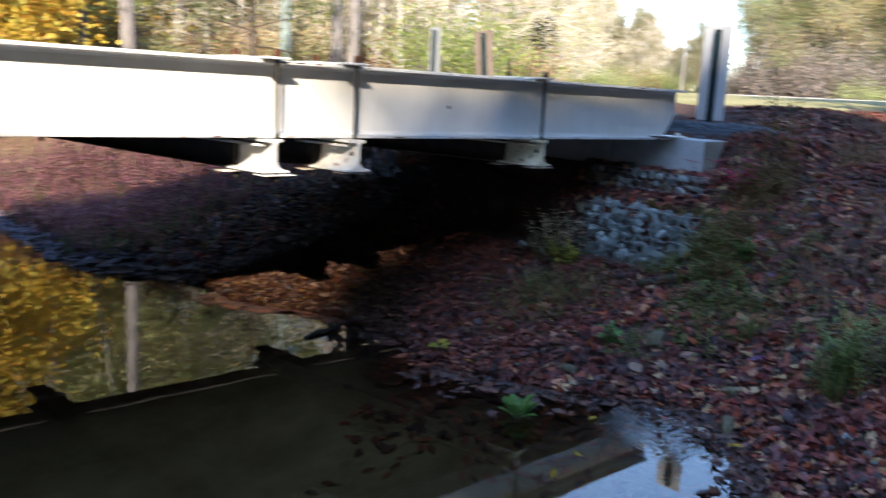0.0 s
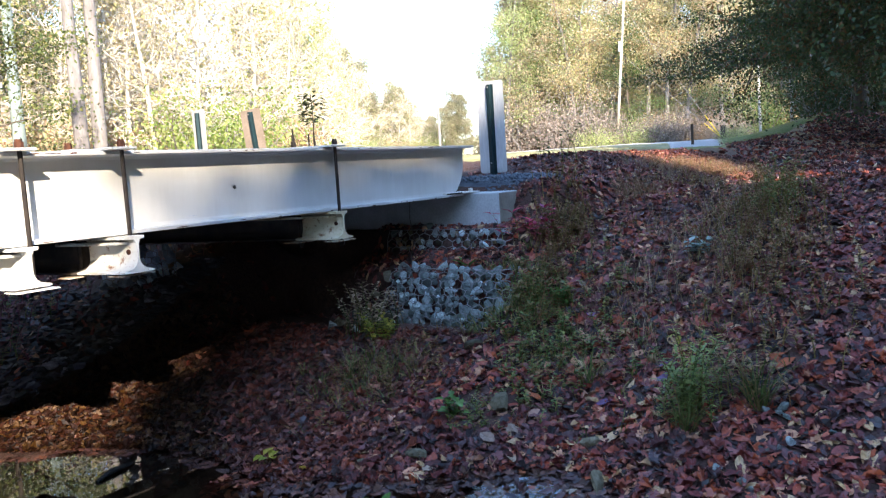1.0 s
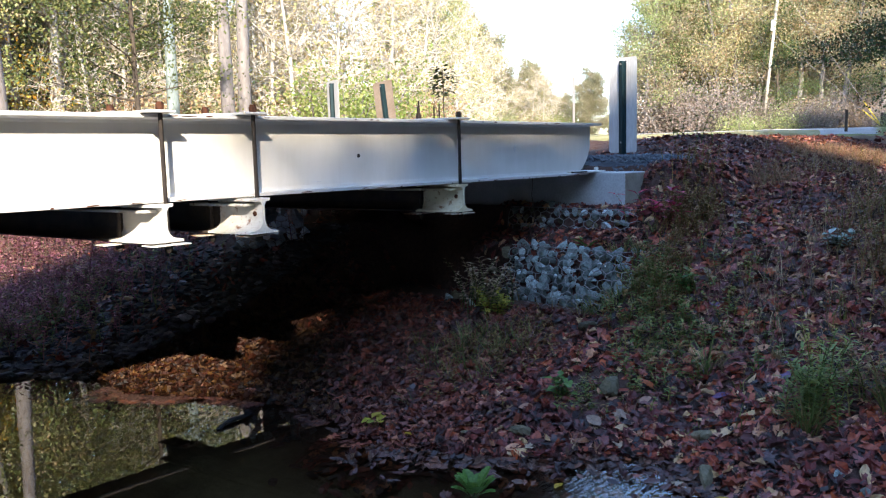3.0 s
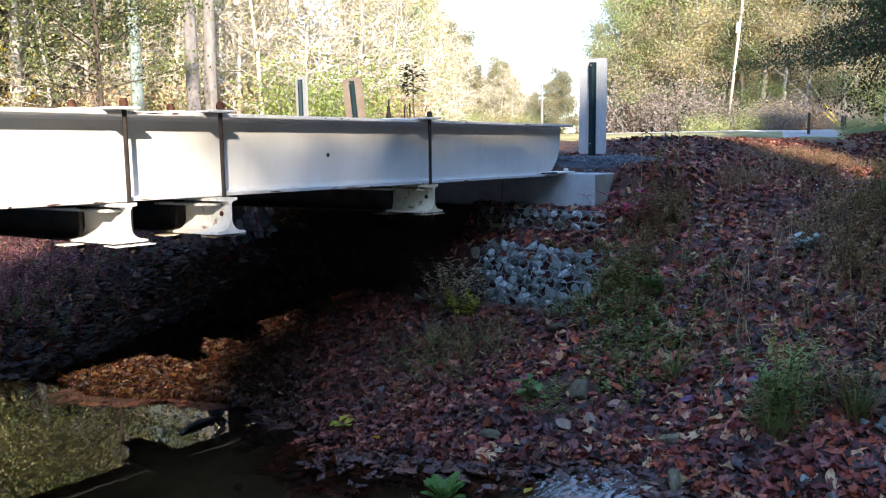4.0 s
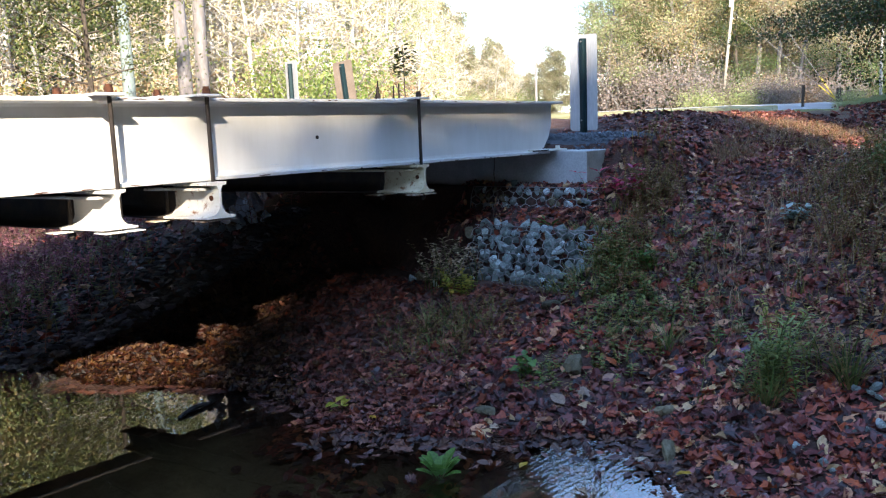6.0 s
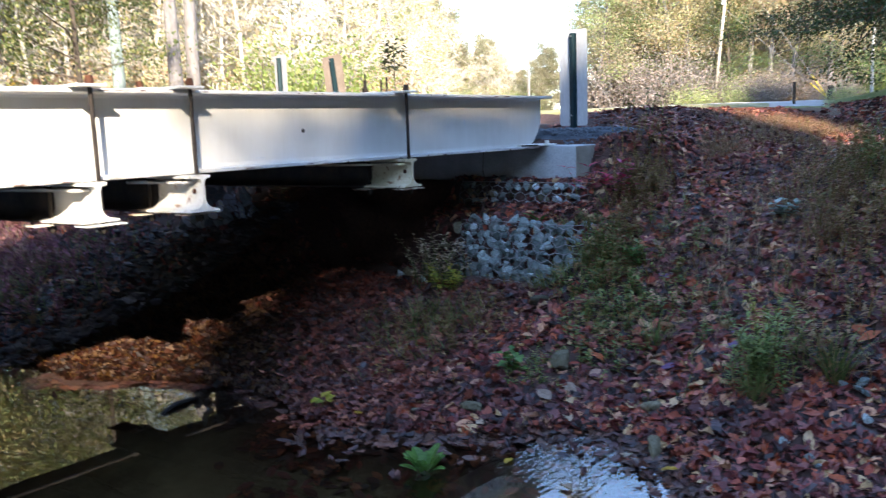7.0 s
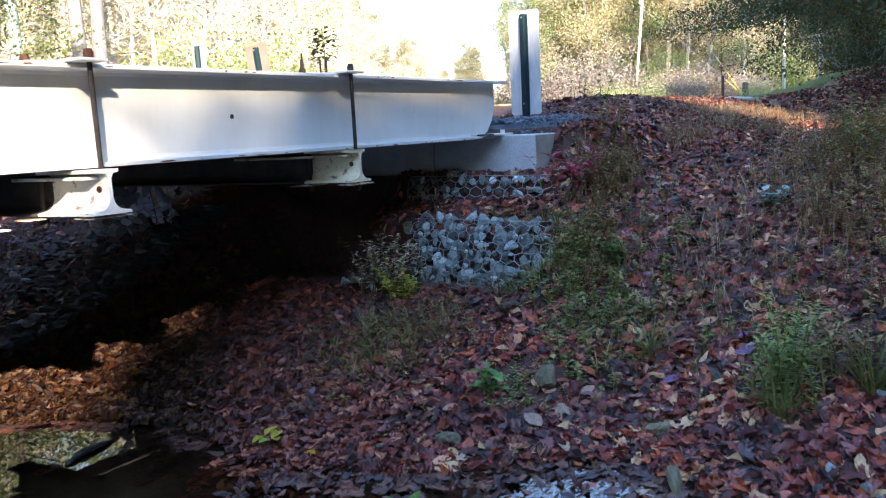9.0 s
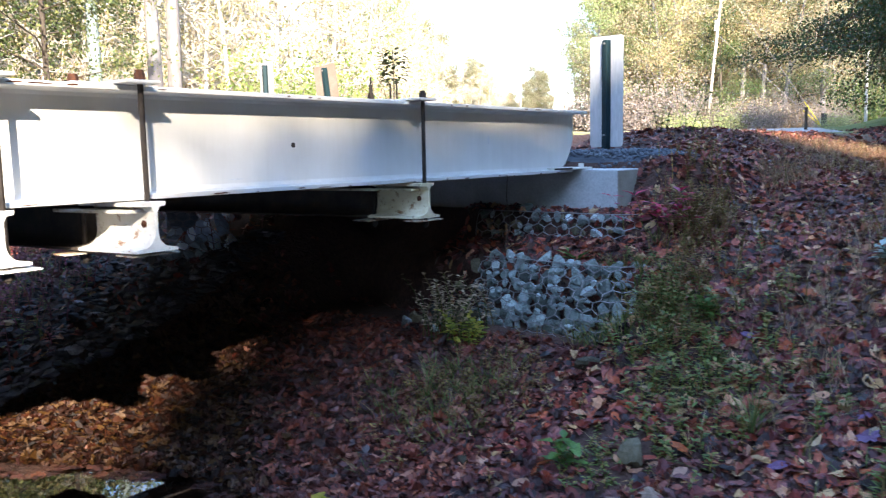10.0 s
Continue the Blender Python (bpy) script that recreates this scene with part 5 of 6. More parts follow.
patch("undergrowth", 60, around(5.0, 9.2, 0.6, 0.4), lambda v, f, x, y, z, r: herb(v, f, x, y, z, r, 0.22, 0.05), WEED, "green weeds at the edge of the stony bar", 52)
patch("grass", 70, around(4.4, 10.5, 0.7, 1.1), lambda v, f, x, y, z, r: tuft(v, f, x, y, z, r, 0.28), GRASS, "grass along the creek behind the bridge", 53)


def plant(name, x, y, label, build, m, stem_m=None, category="plant"):
    g = thing(name, x, y, hz(x, y), label, category)
    sv, sf, lv, lf = [], [], [], []
    build(sv, sf, lv, lf)
    if sv:
        ob = tagged(new("stem", np_mesh("stem", sv, sf, stem_m or GRASS)), kind="stuff")
        ob.parent = g
    ob = tagged(new("foliage", np_mesh("foliage", lv, lf, m)), kind="stuff")
    ob.parent = g
    return g


def rosette(n, length, width, rise, seed):
    def b(sv, sf, lv, lf):
        r = random.Random(seed)
        for i in range(n):
            a = i * 2.4
            t = i / n
            d = Vector((math.cos(a), math.sin(a), rise * (0.25 + 1.6 * t)))
            leaf_quad(lv, lf, (0.02 * math.cos(a), 0.02 * math.sin(a), 0.0), d, (0, 0, 1), length * r.uniform(0.75, 1.1) * (1.05 - 0.3 * t), width)
    return b


def sprigs(n, h, leaf, spread, seed, pairs=7, wide=0.45, lean=0.35, low=0.25):
    def b(sv, sf, lv, lf):
        r = random.Random(seed)
        for _ in range(n):
            sprig(sv, sf, lv, lf, r.gauss(0, spread), r.gauss(0, spread), -0.02, h * r.uniform(0.55, 1.15), leaf * r.uniform(0.7, 1.2), r, pairs, lean, wide, low)
    return b


def tufts(n, h, w, seed):
    def b(sv, sf, lv, lf):
        r = random.Random(seed)
        tuft(lv, lf, 0, 0, 0, r, h, n, w)
    return b


def dock_leaves(sv, sf, lv, lf):
    """Broad oval leaves on short stalks, standing up and spreading."""
    r = random.Random(3)
    for i in range(15):
        a, t = i * 2.4, i / 15
        rise = 0.75 + 1.7 * t + r.uniform(-0.15, 0.15)
        d = Vector((math.cos(a), math.sin(a), rise)).normalized()
        base = Vector((0.012 * math.cos(a), 0.012 * math.sin(a), 0))
        foot = base + d * (0.03 + 0.05 * t)
        stem(sv, sf, [tuple(base), tuple(foot)], 0.004)
        side = d.cross(Vector((0, 0, 1))).normalized()
        nrm = side.cross(d).normalized()
        ln, w = 0.115 * r.uniform(0.8, 1.15), 0.037 * r.uniform(0.85, 1.15)
        n = len(lv)
        for u, q in ((0, 0), (0.14, 0.7), (0.4, 1.0), (0.68, 0.92), (0.9, 0.55), (1.0, 0.0)):
            c = foot + d * ln * u - nrm * ln * 0.28 * u * u
            for sgn in (-1, 0, 1):
                lv.append(tuple(c + side * w * q * sgn + nrm * w * 0.35 * abs(sgn) * q))
        for k in range(5):
            for m in (0, 1):
                b = n + 3 * k + m
                lf.append((b, b + 1, b + 4, b + 3))


p = plant("water_plant", 4.13, 3.87, "bright green broad-leaved plant growing in the shallow water", dock_leaves, BRIGHTLEAF)
p.location.z = -0.015
p.scale = (0.76, 0.76, 0.76)
plant("leafy_weed", 5.50, 2.80, "dense feathery green weed clump on the leafy bank", sprigs(22, 0.46, 0.062, 0.070, 4, 17, 0.26, 0.26, 0.05), FERNY)
plant("leafy_weed", 5.74, 2.62, "dull weed clump with narrow leaves and dry stalks", sprigs(10, 0.34, 0.055, 0.10, 5, 12, 0.28, 0.3, 0.08), OLIVE)
plant("leafy_weed", 5.72, 2.82, "yellow-green plume of a tall weed", sprigs(7, 0.46, 0.050, 0.05, 15, 18, 0.28, 0.15, 0.1), LIMEWEED)
plant("grass_tuft", 5.38, 2.80, "dark green fine grass at the weed's foot", tufts(110, 0.20, 0.003, 25), GRASS)
plant("grass_tuft", 5.62, 2.50, "arching dull green grass beside the weeds", tufts(90, 0.30, 0.004, 26), GRASS)
patch("undergrowth", 60, around(5.30, 4.02, 0.16, 0.12), lambda v, f, x, y, z, r: herb(v, f, x, y, z, r, 0.05, 0.026, 4), WEED, "small weeds and moss on bare soil", 71)
plant("grass_tuft", 5.85, 3.53, "tuft of long arching green grass", tufts(70, 0.24, 0.004, 6), GRASS)
plant("seedling", 5.24, 4.13, "small seedling with three bright green leaves", sprigs(4, 0.13, 0.085, 0.03, 7, 3, 0.6), BRIGHTLEAF)
plant("seedling", 6.05, 3.22, "small bright green compound-leaved seedling", rosette(9, 0.085, 0.030, 0.4, 8), BRIGHTLEAF)
plant("seedling", 4.42, 4.85, "pale green two-leaved seedling at the water", sprigs(3, 0.14, 0.075, 0.02, 9, 2, 0.6), LIMELEAF)
plant("seedling", 6.53, 4.00, "lime-green leafy shoot on the slope", sprigs(5, 0.20, 0.075, 0.035, 10, 5, 0.45), BRIGHTLEAF)
plant("shrub", 6.24, 5.42, "small yellow-green shrub at the gabion's foot", sprigs(15, 0.20, 0.060, 0.08, 11, 5, 0.6), LIMELEAF)
plant("shrub", 6.36, 5.60, "dry tan shrub at the gabion's corner", sprigs(30, 0.40, 0.050, 0.12, 12, 9, 0.5), DRYTAN)
plant("sumac_seedling", 7.28, 4.56, "crimson-leaved seedling beside the concrete sill", sprigs(10, 0.24, 0.085, 0.10, 13, 4, 0.42), REDLEAF)
plant("fern", 6.98, 5.05, "small green fern on the gabion's ledge", rosette(12, 0.16, 0.035, 0.6, 14), BRIGHTLEAF)
plant("seedling", 7.23, 3.20, "pale blue-green seedling in dead leaves", sprigs(6, 0.14, 0.10, 0.05, 16, 3, 0.5), PALEGREEN)
plant("bank_sapling", 9.55, 5.25, "thin leafy sapling on the bank's top", sprigs(3, 0.42, 0.07, 0.05, 17, 6, 0.5), CROWN_GREEN)
plant("bank_sapling", 9.9, 5.7, "thin sapling with sparse dark leaves", sprigs(3, 0.36, 0.07, 0.06, 18, 5, 0.5), CROWN_GREEN)


DARKLEAF = island("dark_sapling_leaves", [(0.05, 0.07, 0.03), (0.08, 0.10, 0.04), (0.04, 0.05, 0.025)], 0.6, 0.15)


def young(sv, sf, lv, lf):
    r = random.Random(19)
    stem(sv, sf, [(0, 0, -0.05), (0.02, 0.0, 0.35), (-0.01, 0.02, 0.7), (0.01, 0.03, 1.1), (0.0, 0.04, 1.42)], 0.014)
    stem(sv, sf, [(0, 0, -0.05), (-0.05, 0.05, 0.4), (-0.10, 0.10, 0.85)], 0.010)
    stem(sv, sf, [(0, 0, -0.05), (0.06, -0.06, 0.35), (0.13, -0.10, 0.75)], 0.010)
    for k in range(150):
        z = 0.92 + 0.50 * r.random()
        a = r.uniform(0, 6.283)
        d = 0.19 * math.sin(math.pi * min(1, (z - 0.84) / 0.68)) * r.random() ** 0.6
        c = Vector((d * math.cos(a), d * math.sin(a) + 0.04, z))
        leaf_quad(lv, lf, c, (math.cos(a), math.sin(a), r.uniform(-0.5, 0.7)), (0, 0, 1), 0.10 * r.uniform(0.7, 1.2), 0.055)


p = plant("young_tree", 9.52, 8.88, "slim young tree with dark leaves beyond the bridge", young, DARKLEAF, BARK_DARK)
p.scale = (1, 1, max(0.8, (2.74 - hz(9.52, 8.88)) / 1.45))
# a hanging dead vine under the girder
bm = bmesh.new()
pp = [(7.02, 5.62, 1.36), (7.0, 5.62, 1.2), (7.03, 5.61, 1.02), (6.98, 5.62, 0.86), (6.97, 5.6, 0.74)]
for a, b in zip(pp, pp[1:]):
    cyl(bm, a, b, 0.004, n=5)
tagged(bm_object("dead_vine", bm, BARK_DARK), "thin dead vine hanging under the girder", "vine")


# ---------------------------------------------------------------- trees
def tube(verts, faces, pts, radii, n=7):
    base = len(verts)
    for i, p in enumerate(pts):
        a = Vector(pts[max(0, i - 1)])
        b = Vector(pts[min(len(pts) - 1, i + 1)])
        q = (b - a).to_track_quat("Z", "Y")
        for k in range(n):
            c = Vector(p) + q @ Vector((math.cos(k * 6.2832 / n), math.sin(k * 6.2832 / n), 0)) * radii[i]
            verts.append(tuple(c))
    for i in range(len(pts) - 1):
        for k in range(n):
            a, b = base + i * n + k, base + i * n + (k + 1) % n
            faces.append((a, b, b + n, a + n))


def bent(rnd, a, d, length, wob, steps=5, sag=0.0):
    pts, p, d = [Vector(a)], Vector(a), Vector(d).normalized()
    for _ in range(steps):
        d = (d + Vector((rnd.gauss(0, wob), rnd.gauss(0, wob), rnd.gauss(0, wob) - sag))).normalized()
        p = p + d * length / steps
        pts.append(p.copy())
    return pts


def leaf_cloud(rnd, centres, per, spread, size, flat=0.75):
    """Leaves as small bent quads scattered round the branch ends."""
    rs = np.random.RandomState(rnd.randrange(10 ** 6))
    c = np.repeat(np.array([tuple(p) for p in centres]), per, axis=0)
    n = len(c)
    off = rs.normal(0, 1, (n, 3)) * spread
    off[:, 2] *= flat
    c = c + off
    a = rs.normal(0, 1, (n, 3))
    a /= np.linalg.norm(a, axis=1)[:, None]
    b = np.cross(a, rs.normal(0, 1, (n, 3)))
    b /= np.linalg.norm(b, axis=1)[:, None]
    s = size * rs.uniform(0.6, 1.4, n)[:, None]
    a, b = a * s * 0.5, b * s * 0.32
    v = np.stack([c - a, c + b, c + a, c - b], 1).reshape(-1, 3)
    i = np.arange(n) * 4
    return v, np.stack([i, i + 1, i + 2, i + 3], 1)


def tree(name, seed, h, r, bark, leaves, label, first=0.35, limbs=16, reach=0.30, per=26, spread=0.55, size=0.22, twigs=0, lean=0.03, up=0.5, sag=0.0, flat=0.75, wob=0.035):
    rnd = random.Random(seed)
    g = thing(name, 0, 0, 0, label, "tree")
    v, f = [], []
    trunk = bent(rnd, (0, 0, -0.3), (rnd.gauss(0, lean), rnd.gauss(0, lean), 1), h, wob, 8)
    tube(v, f, trunk, [r * (1.15 - 0.98 * (i / 8) ** 0.9) for i in range(9)], 9)
    ends = []
    tv, tf = [], []
    for k in range(limbs):
        t = first + (1 - first) * (k + rnd.random()) / limbs * 0.97
        i = min(7, int(t * 8))
        p = trunk[i].lerp(trunk[i + 1], t * 8 - i)
        a = k * 2.4 + rnd.uniform(-0.4, 0.4)
        length = h * reach * (1.15 - 0.75 * t) * rnd.uniform(0.7, 1.2)
        limb = bent(rnd, p, (math.cos(a), math.sin(a), up * rnd.uniform(0.4, 1.5)), length, 0.16, 5, sag)
        rr = r * 0.36 * (1.1 - 0.7 * t)
        tube(v, f, limb, [rr * (1 - 0.85 * j / 5) for j in range(6)], 5)
        ends += limb[2:]
        for j in (1, 2, 3, 4):
            sub = bent(rnd, limb[j], (limb[j + 1] - limb[j]).normalized() + Vector((rnd.gauss(0, 0.7), rnd.gauss(0, 0.7), rnd.gauss(0.1, 0.5))), length * rnd.uniform(0.3, 0.55), 0.2, 3, sag)
            tube(v, f, sub, [rr * 0.35 * (1 - 0.8 * q / 3) for q in range(4)], 4)
            ends += sub[1:]
            for _ in range(twigs):
                s2 = bent(rnd, sub[rnd.randrange(1, 4)], (rnd.gauss(0, 1), rnd.gauss(0, 1), rnd.gauss(0.3, 0.8)), length * rnd.uniform(0.15, 0.4), 0.25, 2)
                tube(tv, tf, s2, [0.012, 0.008, 0.003], 3)
    ob = new("trunk", np_mesh("trunk", v, f, bark, True))
    ob.parent = g
    if twigs:
        ob = tagged(new("twig_tangle", np_mesh("twig_tangle", tv, tf, TWIGS)), kind="stuff")
        ob.parent = g
    if per:
        lv, lf = leaf_cloud(rnd, ends, per, spread, size, flat)
        ob = new("crown", np_mesh("crown", lv.tolist(), lf.tolist(), leaves))
        ob.parent = g
    return g


def shrub(seed, h, leaves, label, n=60, per=60, size=0.085):
    rnd = random.Random(seed)
    g = thing("shrub", 0, 0, 0, label, "shrub")
    v, f, ends = [], [], []
    for k in range(n // 4):
        st = bent(rnd, (rnd.gauss(0, 0.25 * h), rnd.gauss(0, 0.25 * h), -0.1), (rnd.gauss(0, 0.5), rnd.gauss(0, 0.5), 1), h * rnd.uniform(0.5, 1.1), 0.2, 4)
        tube(v, f, st, [0.03, 0.024, 0.018, 0.012, 0.006], 4)
        ends += st[1:]
    ob = tagged(new("stem", np_mesh("stem", v, f, BARK_GREY)), kind="stuff")
    ob.parent = g
    lv, lf = leaf_cloud(rnd, ends, per, 0.22 * h, size)
    ob = new("crown", np_mesh("crown", lv.tolist(), lf.tolist(), leaves))
    ob.parent = g
    return g


CX, CY = 1.45, 1.55


def at_az(az, d):
    return CX + d * math.cos(radians(az)), CY + d * math.sin(radians(az))


def put(proto, az, d, scale=1.0, spin=None, rnd=random, z=None):
    x, y = at_az(az, d)
    m = Matrix.Translation((x, y, (hz(x, y) if z is None else z) - 0.1)) @ Euler((0, 0, rnd.uniform(0, 6.283) if spin is None else spin)).to_matrix().to_4x4() @ Matrix.Scale(scale, 4)
    return copy_thing(proto, m)


PROTO = {
    "yellow": tree("tree", 101, 15, 0.20, BARK_GREY, CROWN_YELLOW, "sunlit woodland tree with thin yellow autumn leaves", 0.22, 18, 0.26, 58, 0.55, 0.105),
    "lime": tree("tree", 102, 14, 0.17, BARK_GREY, CROWN_LIME, "sunlit woodland tree with pale yellow-green leaves", 0.18, 18, 0.26, 60, 0.55, 0.105),
    "green": tree("tree", 103, 14, 0.18, BARK_DARK, CROWN_GREEN, "woodland tree with dull green leaves", 0.15, 18, 0.26, 70, 0.52, 0.105),
    "rust": tree("tree", 104, 15, 0.20, BARK_GREY, CROWN_RUST, "woodland tree with russet and gold leaves", 0.2, 18, 0.26, 58, 0.55, 0.105),
    "pale": tree("tree", 105, 16, 0.15, BARK_PALE, CROWN_YELLOW, "pale-barked slender tree with a sparse yellow crown", 0.45, 12, 0.18, 24, 0.45, 0.14),
    "bare": tree("tree", 106, 9, 0.10, BARK_PALE, CROWN_YELLOW, "almost bare pale tangle of twigs", 0.06, 22, 0.34, 4, 0.5, 0.12, 10),
}
BUSH = {
    "lime": shrub(111, 1.8, CROWN_LIME, "yellow-green roadside shrub in sunlight"),
    "straw": shrub(112, 1.5, STRAW, "dry straw-coloured brush at the wood's edge"),
    "green": shrub(113, 2.2, CROWN_GREEN, "dark green shrub at the wood's edge"),
    "rust": shrub(114, 1.8, CROWN_RUST, "russet shrub at the wood's edge"),
}
# the washed-out haze of the far hill is put into these leaf colours
HAZYLEAF = island("haze_pale_leaves", [(0.40, 0.36, 0.23), (0.33, 0.34, 0.19), (0.42, 0.36, 0.27), (0.28, 0.31, 0.15), (0.37, 0.29, 0.20)], 0.7, 0.4, fine=4)
PROTO["hill"] = tree("tree", 109, 14, 0.15, BARK_PALE, HAZYLEAF, "pale sunlit hillside tree closing the valley, haze put into its leaf colour", 0.08, 20, 0.26, 60, 0.62, 0.22)
FRESH = island("bright_lime_leaves", [(0.30, 0.37, 0.10), (0.25, 0.32, 0.08), (0.37, 0.40, 0.14), (0.20, 0.28, 0.07)], 0.55, 0.4, fine=4)
rnd = random.Random(77)
# the wood behind the bridge
for i in range(54):
    az = 41 + 48 * ((i * 0.618) % 1)
    d = rnd.uniform(30, 64) if az > 49 else rnd.uniform(45, 80)
    kind = rnd.choice(("yellow", "lime", "yellow", "green", "bare", "pale", "rust", "lime"))
    if az > 58:
        kind = rnd.choice(("green", "lime", "green", "yellow", "green", "rust"))
    if 46 < az < 58:       # bare twigs and a pale slope behind the grey trunks
        kind, d = rnd.choice(("bare", "bare", "pale", "hill")), d + 6
    put(PROTO[kind], az, d, rnd.uniform(0.75, 1.2), rnd=rnd)
for i in range(46):
    az = 44 + 45 * ((i * 0.618) % 1)
    put(BUSH[rnd.choice(("straw", "lime", "straw", "lime", "straw", "rust" if az > 55 else "lime"))], az, rnd.uniform(29, 36), rnd.uniform(0.8, 1.4), rnd=rnd)
for az, d, s in ((54.5, 29, 0.9), (52.5, 28, 0.95), (50, 29, 0.9), (48, 30, 0.95), (55.5, 31, 1.0), (66, 30, 0.9), (51, 33, 1.1), (46, 33, 1.0), (53.5, 34, 1.1), (44, 36, 1.0)):
    put(PROTO["bare"], az, d, s, rnd=rnd)
for az, d, sc in ((58.5, 33, 1.1), (61.5, 34, 1.0), (63.5, 31, 0.9), (49, 36, 1.3), (47, 38, 1.3), (45, 40, 1.2), (51.8, 37, 1.3), (54.2, 38, 1.3), (56, 36, 1.2), (42.5, 44, 1.2)):
    put(PROTO["bare"], az, d, sc, rnd=rnd)
BUSH["bright"] = shrub(115, 2.0, FRESH, "bright yellow-green young shrub in full sun")
put(BUSH["bright"], 47.6, 24, 1.35, rnd=rnd)
put(BUSH["bright"], 48.6, 25, 1.15, rnd=rnd)
# golden trees upstream, mirrored in the creek
GOLDEN = island("golden_maple_leaves", [(0.72, 0.50, 0.06), (0.66, 0.42, 0.05), (0.74, 0.58, 0.12), (0.55, 0.48, 0.08), (0.70, 0.36, 0.05)], 0.55, 0.4, fine=4)
PROTO["maple"] = tree("tree", 108, 9, 0.13, BARK_DARK, GOLDEN, "golden-yellow maple leaning over the creek", 0.10, 24, 0.30, 60, 0.40, 0.12, up=0.3)
for az, d, sc in ((79, 22, 1.0), (84.5, 18, 0.95), (75.5, 30, 1.2), (89, 21, 1.0), (81, 31, 1.4)):
    put(PROTO["maple"], az, d, sc, rnd=rnd)
for az, d, k, sc in ((67.5, 31, "yellow", 1.2), (64.5, 36, "lime", 1.25), (70, 30, "yellow", 1.0), (74, 27, "lime", 0.9), (77, 32, "yellow", 1.1), (80, 26, "yellow", 0.85), (83, 30, "lime", 1.0), (86, 26, "yellow", 0.9), (72, 37, "yellow", 1.2), (79, 38, "lime", 1.2), (68, 34, "pale", 1.1), (90, 30, "yellow", 1.0)):
    put(PROTO[k], az, d, sc, rnd=rnd)
for az, d, sc in ((41.5, 55, 1.2), (40.5, 62, 1.2), (39.2, 70, 1.2), (38, 78, 1.1), (43, 50, 1.2), (37, 85, 1.0)):
    put(PROTO["bare"], az, d, sc, rnd=rnd)
# the sunlit hillside that closes the valley, its skyline falling towards the gap
def skyline(az):
    return float(np.interp(az, (32.8, 34.5, 36, 38, 40, 42, 46), (3.6, 5.4, 6.4, 8.4, 10.0, 11.5, 14.0)))


for i in range(58):
    az, d = 33.2 + 13.0 * ((i * 0.618) % 1), rnd.uniform(72, 118)
    x, y = at_az(az, d)
    top = 1.6 + d * math.tan(radians(skyline(az) * rnd.uniform(0.55, 1.0)))
    put(PROTO["hill"], az, d, max(0.2, (top - hz(x, y)) / 14.6), rnd=rnd)
for i in range(12):
    put(PROTO["bare"], 34.5 + 9.5 * ((i * 0.618) % 1), rnd.uniform(62, 70), rnd.uniform(0.45, 0.8), rnd=rnd)
for i in range(14):
    put(BUSH[rnd.choice(("lime", "straw", "bright"))], 33.0 + 11 * ((i * 0.618) % 1), rnd.uniform(56, 66), rnd.uniform(0.7, 1.2), rnd=rnd)
# the wood across the lawn
# lightened olive: the haze across the lawn is put into the leaves
DULL = island("haze_dulled_leaves", [(0.345, 0.31, 0.184), (0.425, 0.356, 0.218), (0.276, 0.265, 0.149), (0.506, 0.38, 0.241), (0.38, 0.276, 0.184)], 0.7, 0.3, fine=4)
PROTO["dull"] = tree("tree", 107, 15, 0.18, BARK_GREY, DULL, "grey-olive tree across the lawn, haze put into its leaf colour", 0.06, 26, 0.22, 80, 0.55, 0.11)
for az, d, sc, k in ((28.5, 59, 0.95, "lime"), (27.2, 60, 1.1, "dull"), (26.0, 61, 0.8, "green"), (24.7, 62, 1.1, "lime"), (23.4, 61, 0.95, "rust"), (22.3, 62, 1.1, "yellow"), (21.0, 63, 1.1, "rust"), (19.8, 61, 0.75, "green"), (18.8, 62, 1.05, "rust"), (17.4, 62, 0.95, "yellow"), (16.2, 61, 0.95, "rust"), (15.0, 62, 0.85, "green"), (13.8, 61, 0.9, "rust")):
    put(PROTO[k], az, d, sc, rnd=rnd)
BRUSH = island("grey_violet_brush", [(0.247, 0.208, 0.182), (0.325, 0.26, 0.221), (0.182, 0.169, 0.13), (0.39, 0.299, 0.247)], 0.8, 0.15, fine=4)
BUSH["dark"] = shrub(116, 2.0, BRUSH, "grey-brown leafless brush at the wood's edge")
for i in range(26):
    az = 29.0 - 16.5 * ((i * 0.618) % 1)
    put(BUSH["dark"], az, rnd.uniform(58, 62), rnd.uniform(0.8, 1.5) * (1.2 if az > 23 else 0.9), rnd=rnd)
for az, d, sc in ((32.7, 56, 0.27), (32.1, 57, 0.34), (31.5, 56, 0.30)):
    put(PROTO["hill"], az, d, sc, rnd=rnd)
for az, d, sc in ((22.4, 57, 1.0), (21.8, 58, 0.8), (19.4, 58, 1.0), (13.0, 54, 0.7)):
    put(BUSH["lime"], az, d, sc, rnd=rnd)
for i in range(80):
    az = 29.0 - 33 * ((i * 0.618) % 1)
    d = rnd.uniform(64, 110)
    put(PROTO[rnd.choice(("rust", "dull", "bare", "lime", "rust", "yellow", "pale", "dull"))], az, d, rnd.uniform(0.8, 1.25), rnd=rnd)
for i in range(40):
    az = 29.5 - 30 * ((i * 0.618) % 1)
    put(BUSH[rnd.choice(("straw", "straw", "green", "rust", "rust"))], az, rnd.uniform(60, 68), rnd.uniform(0.9, 1.7), rnd=rnd)
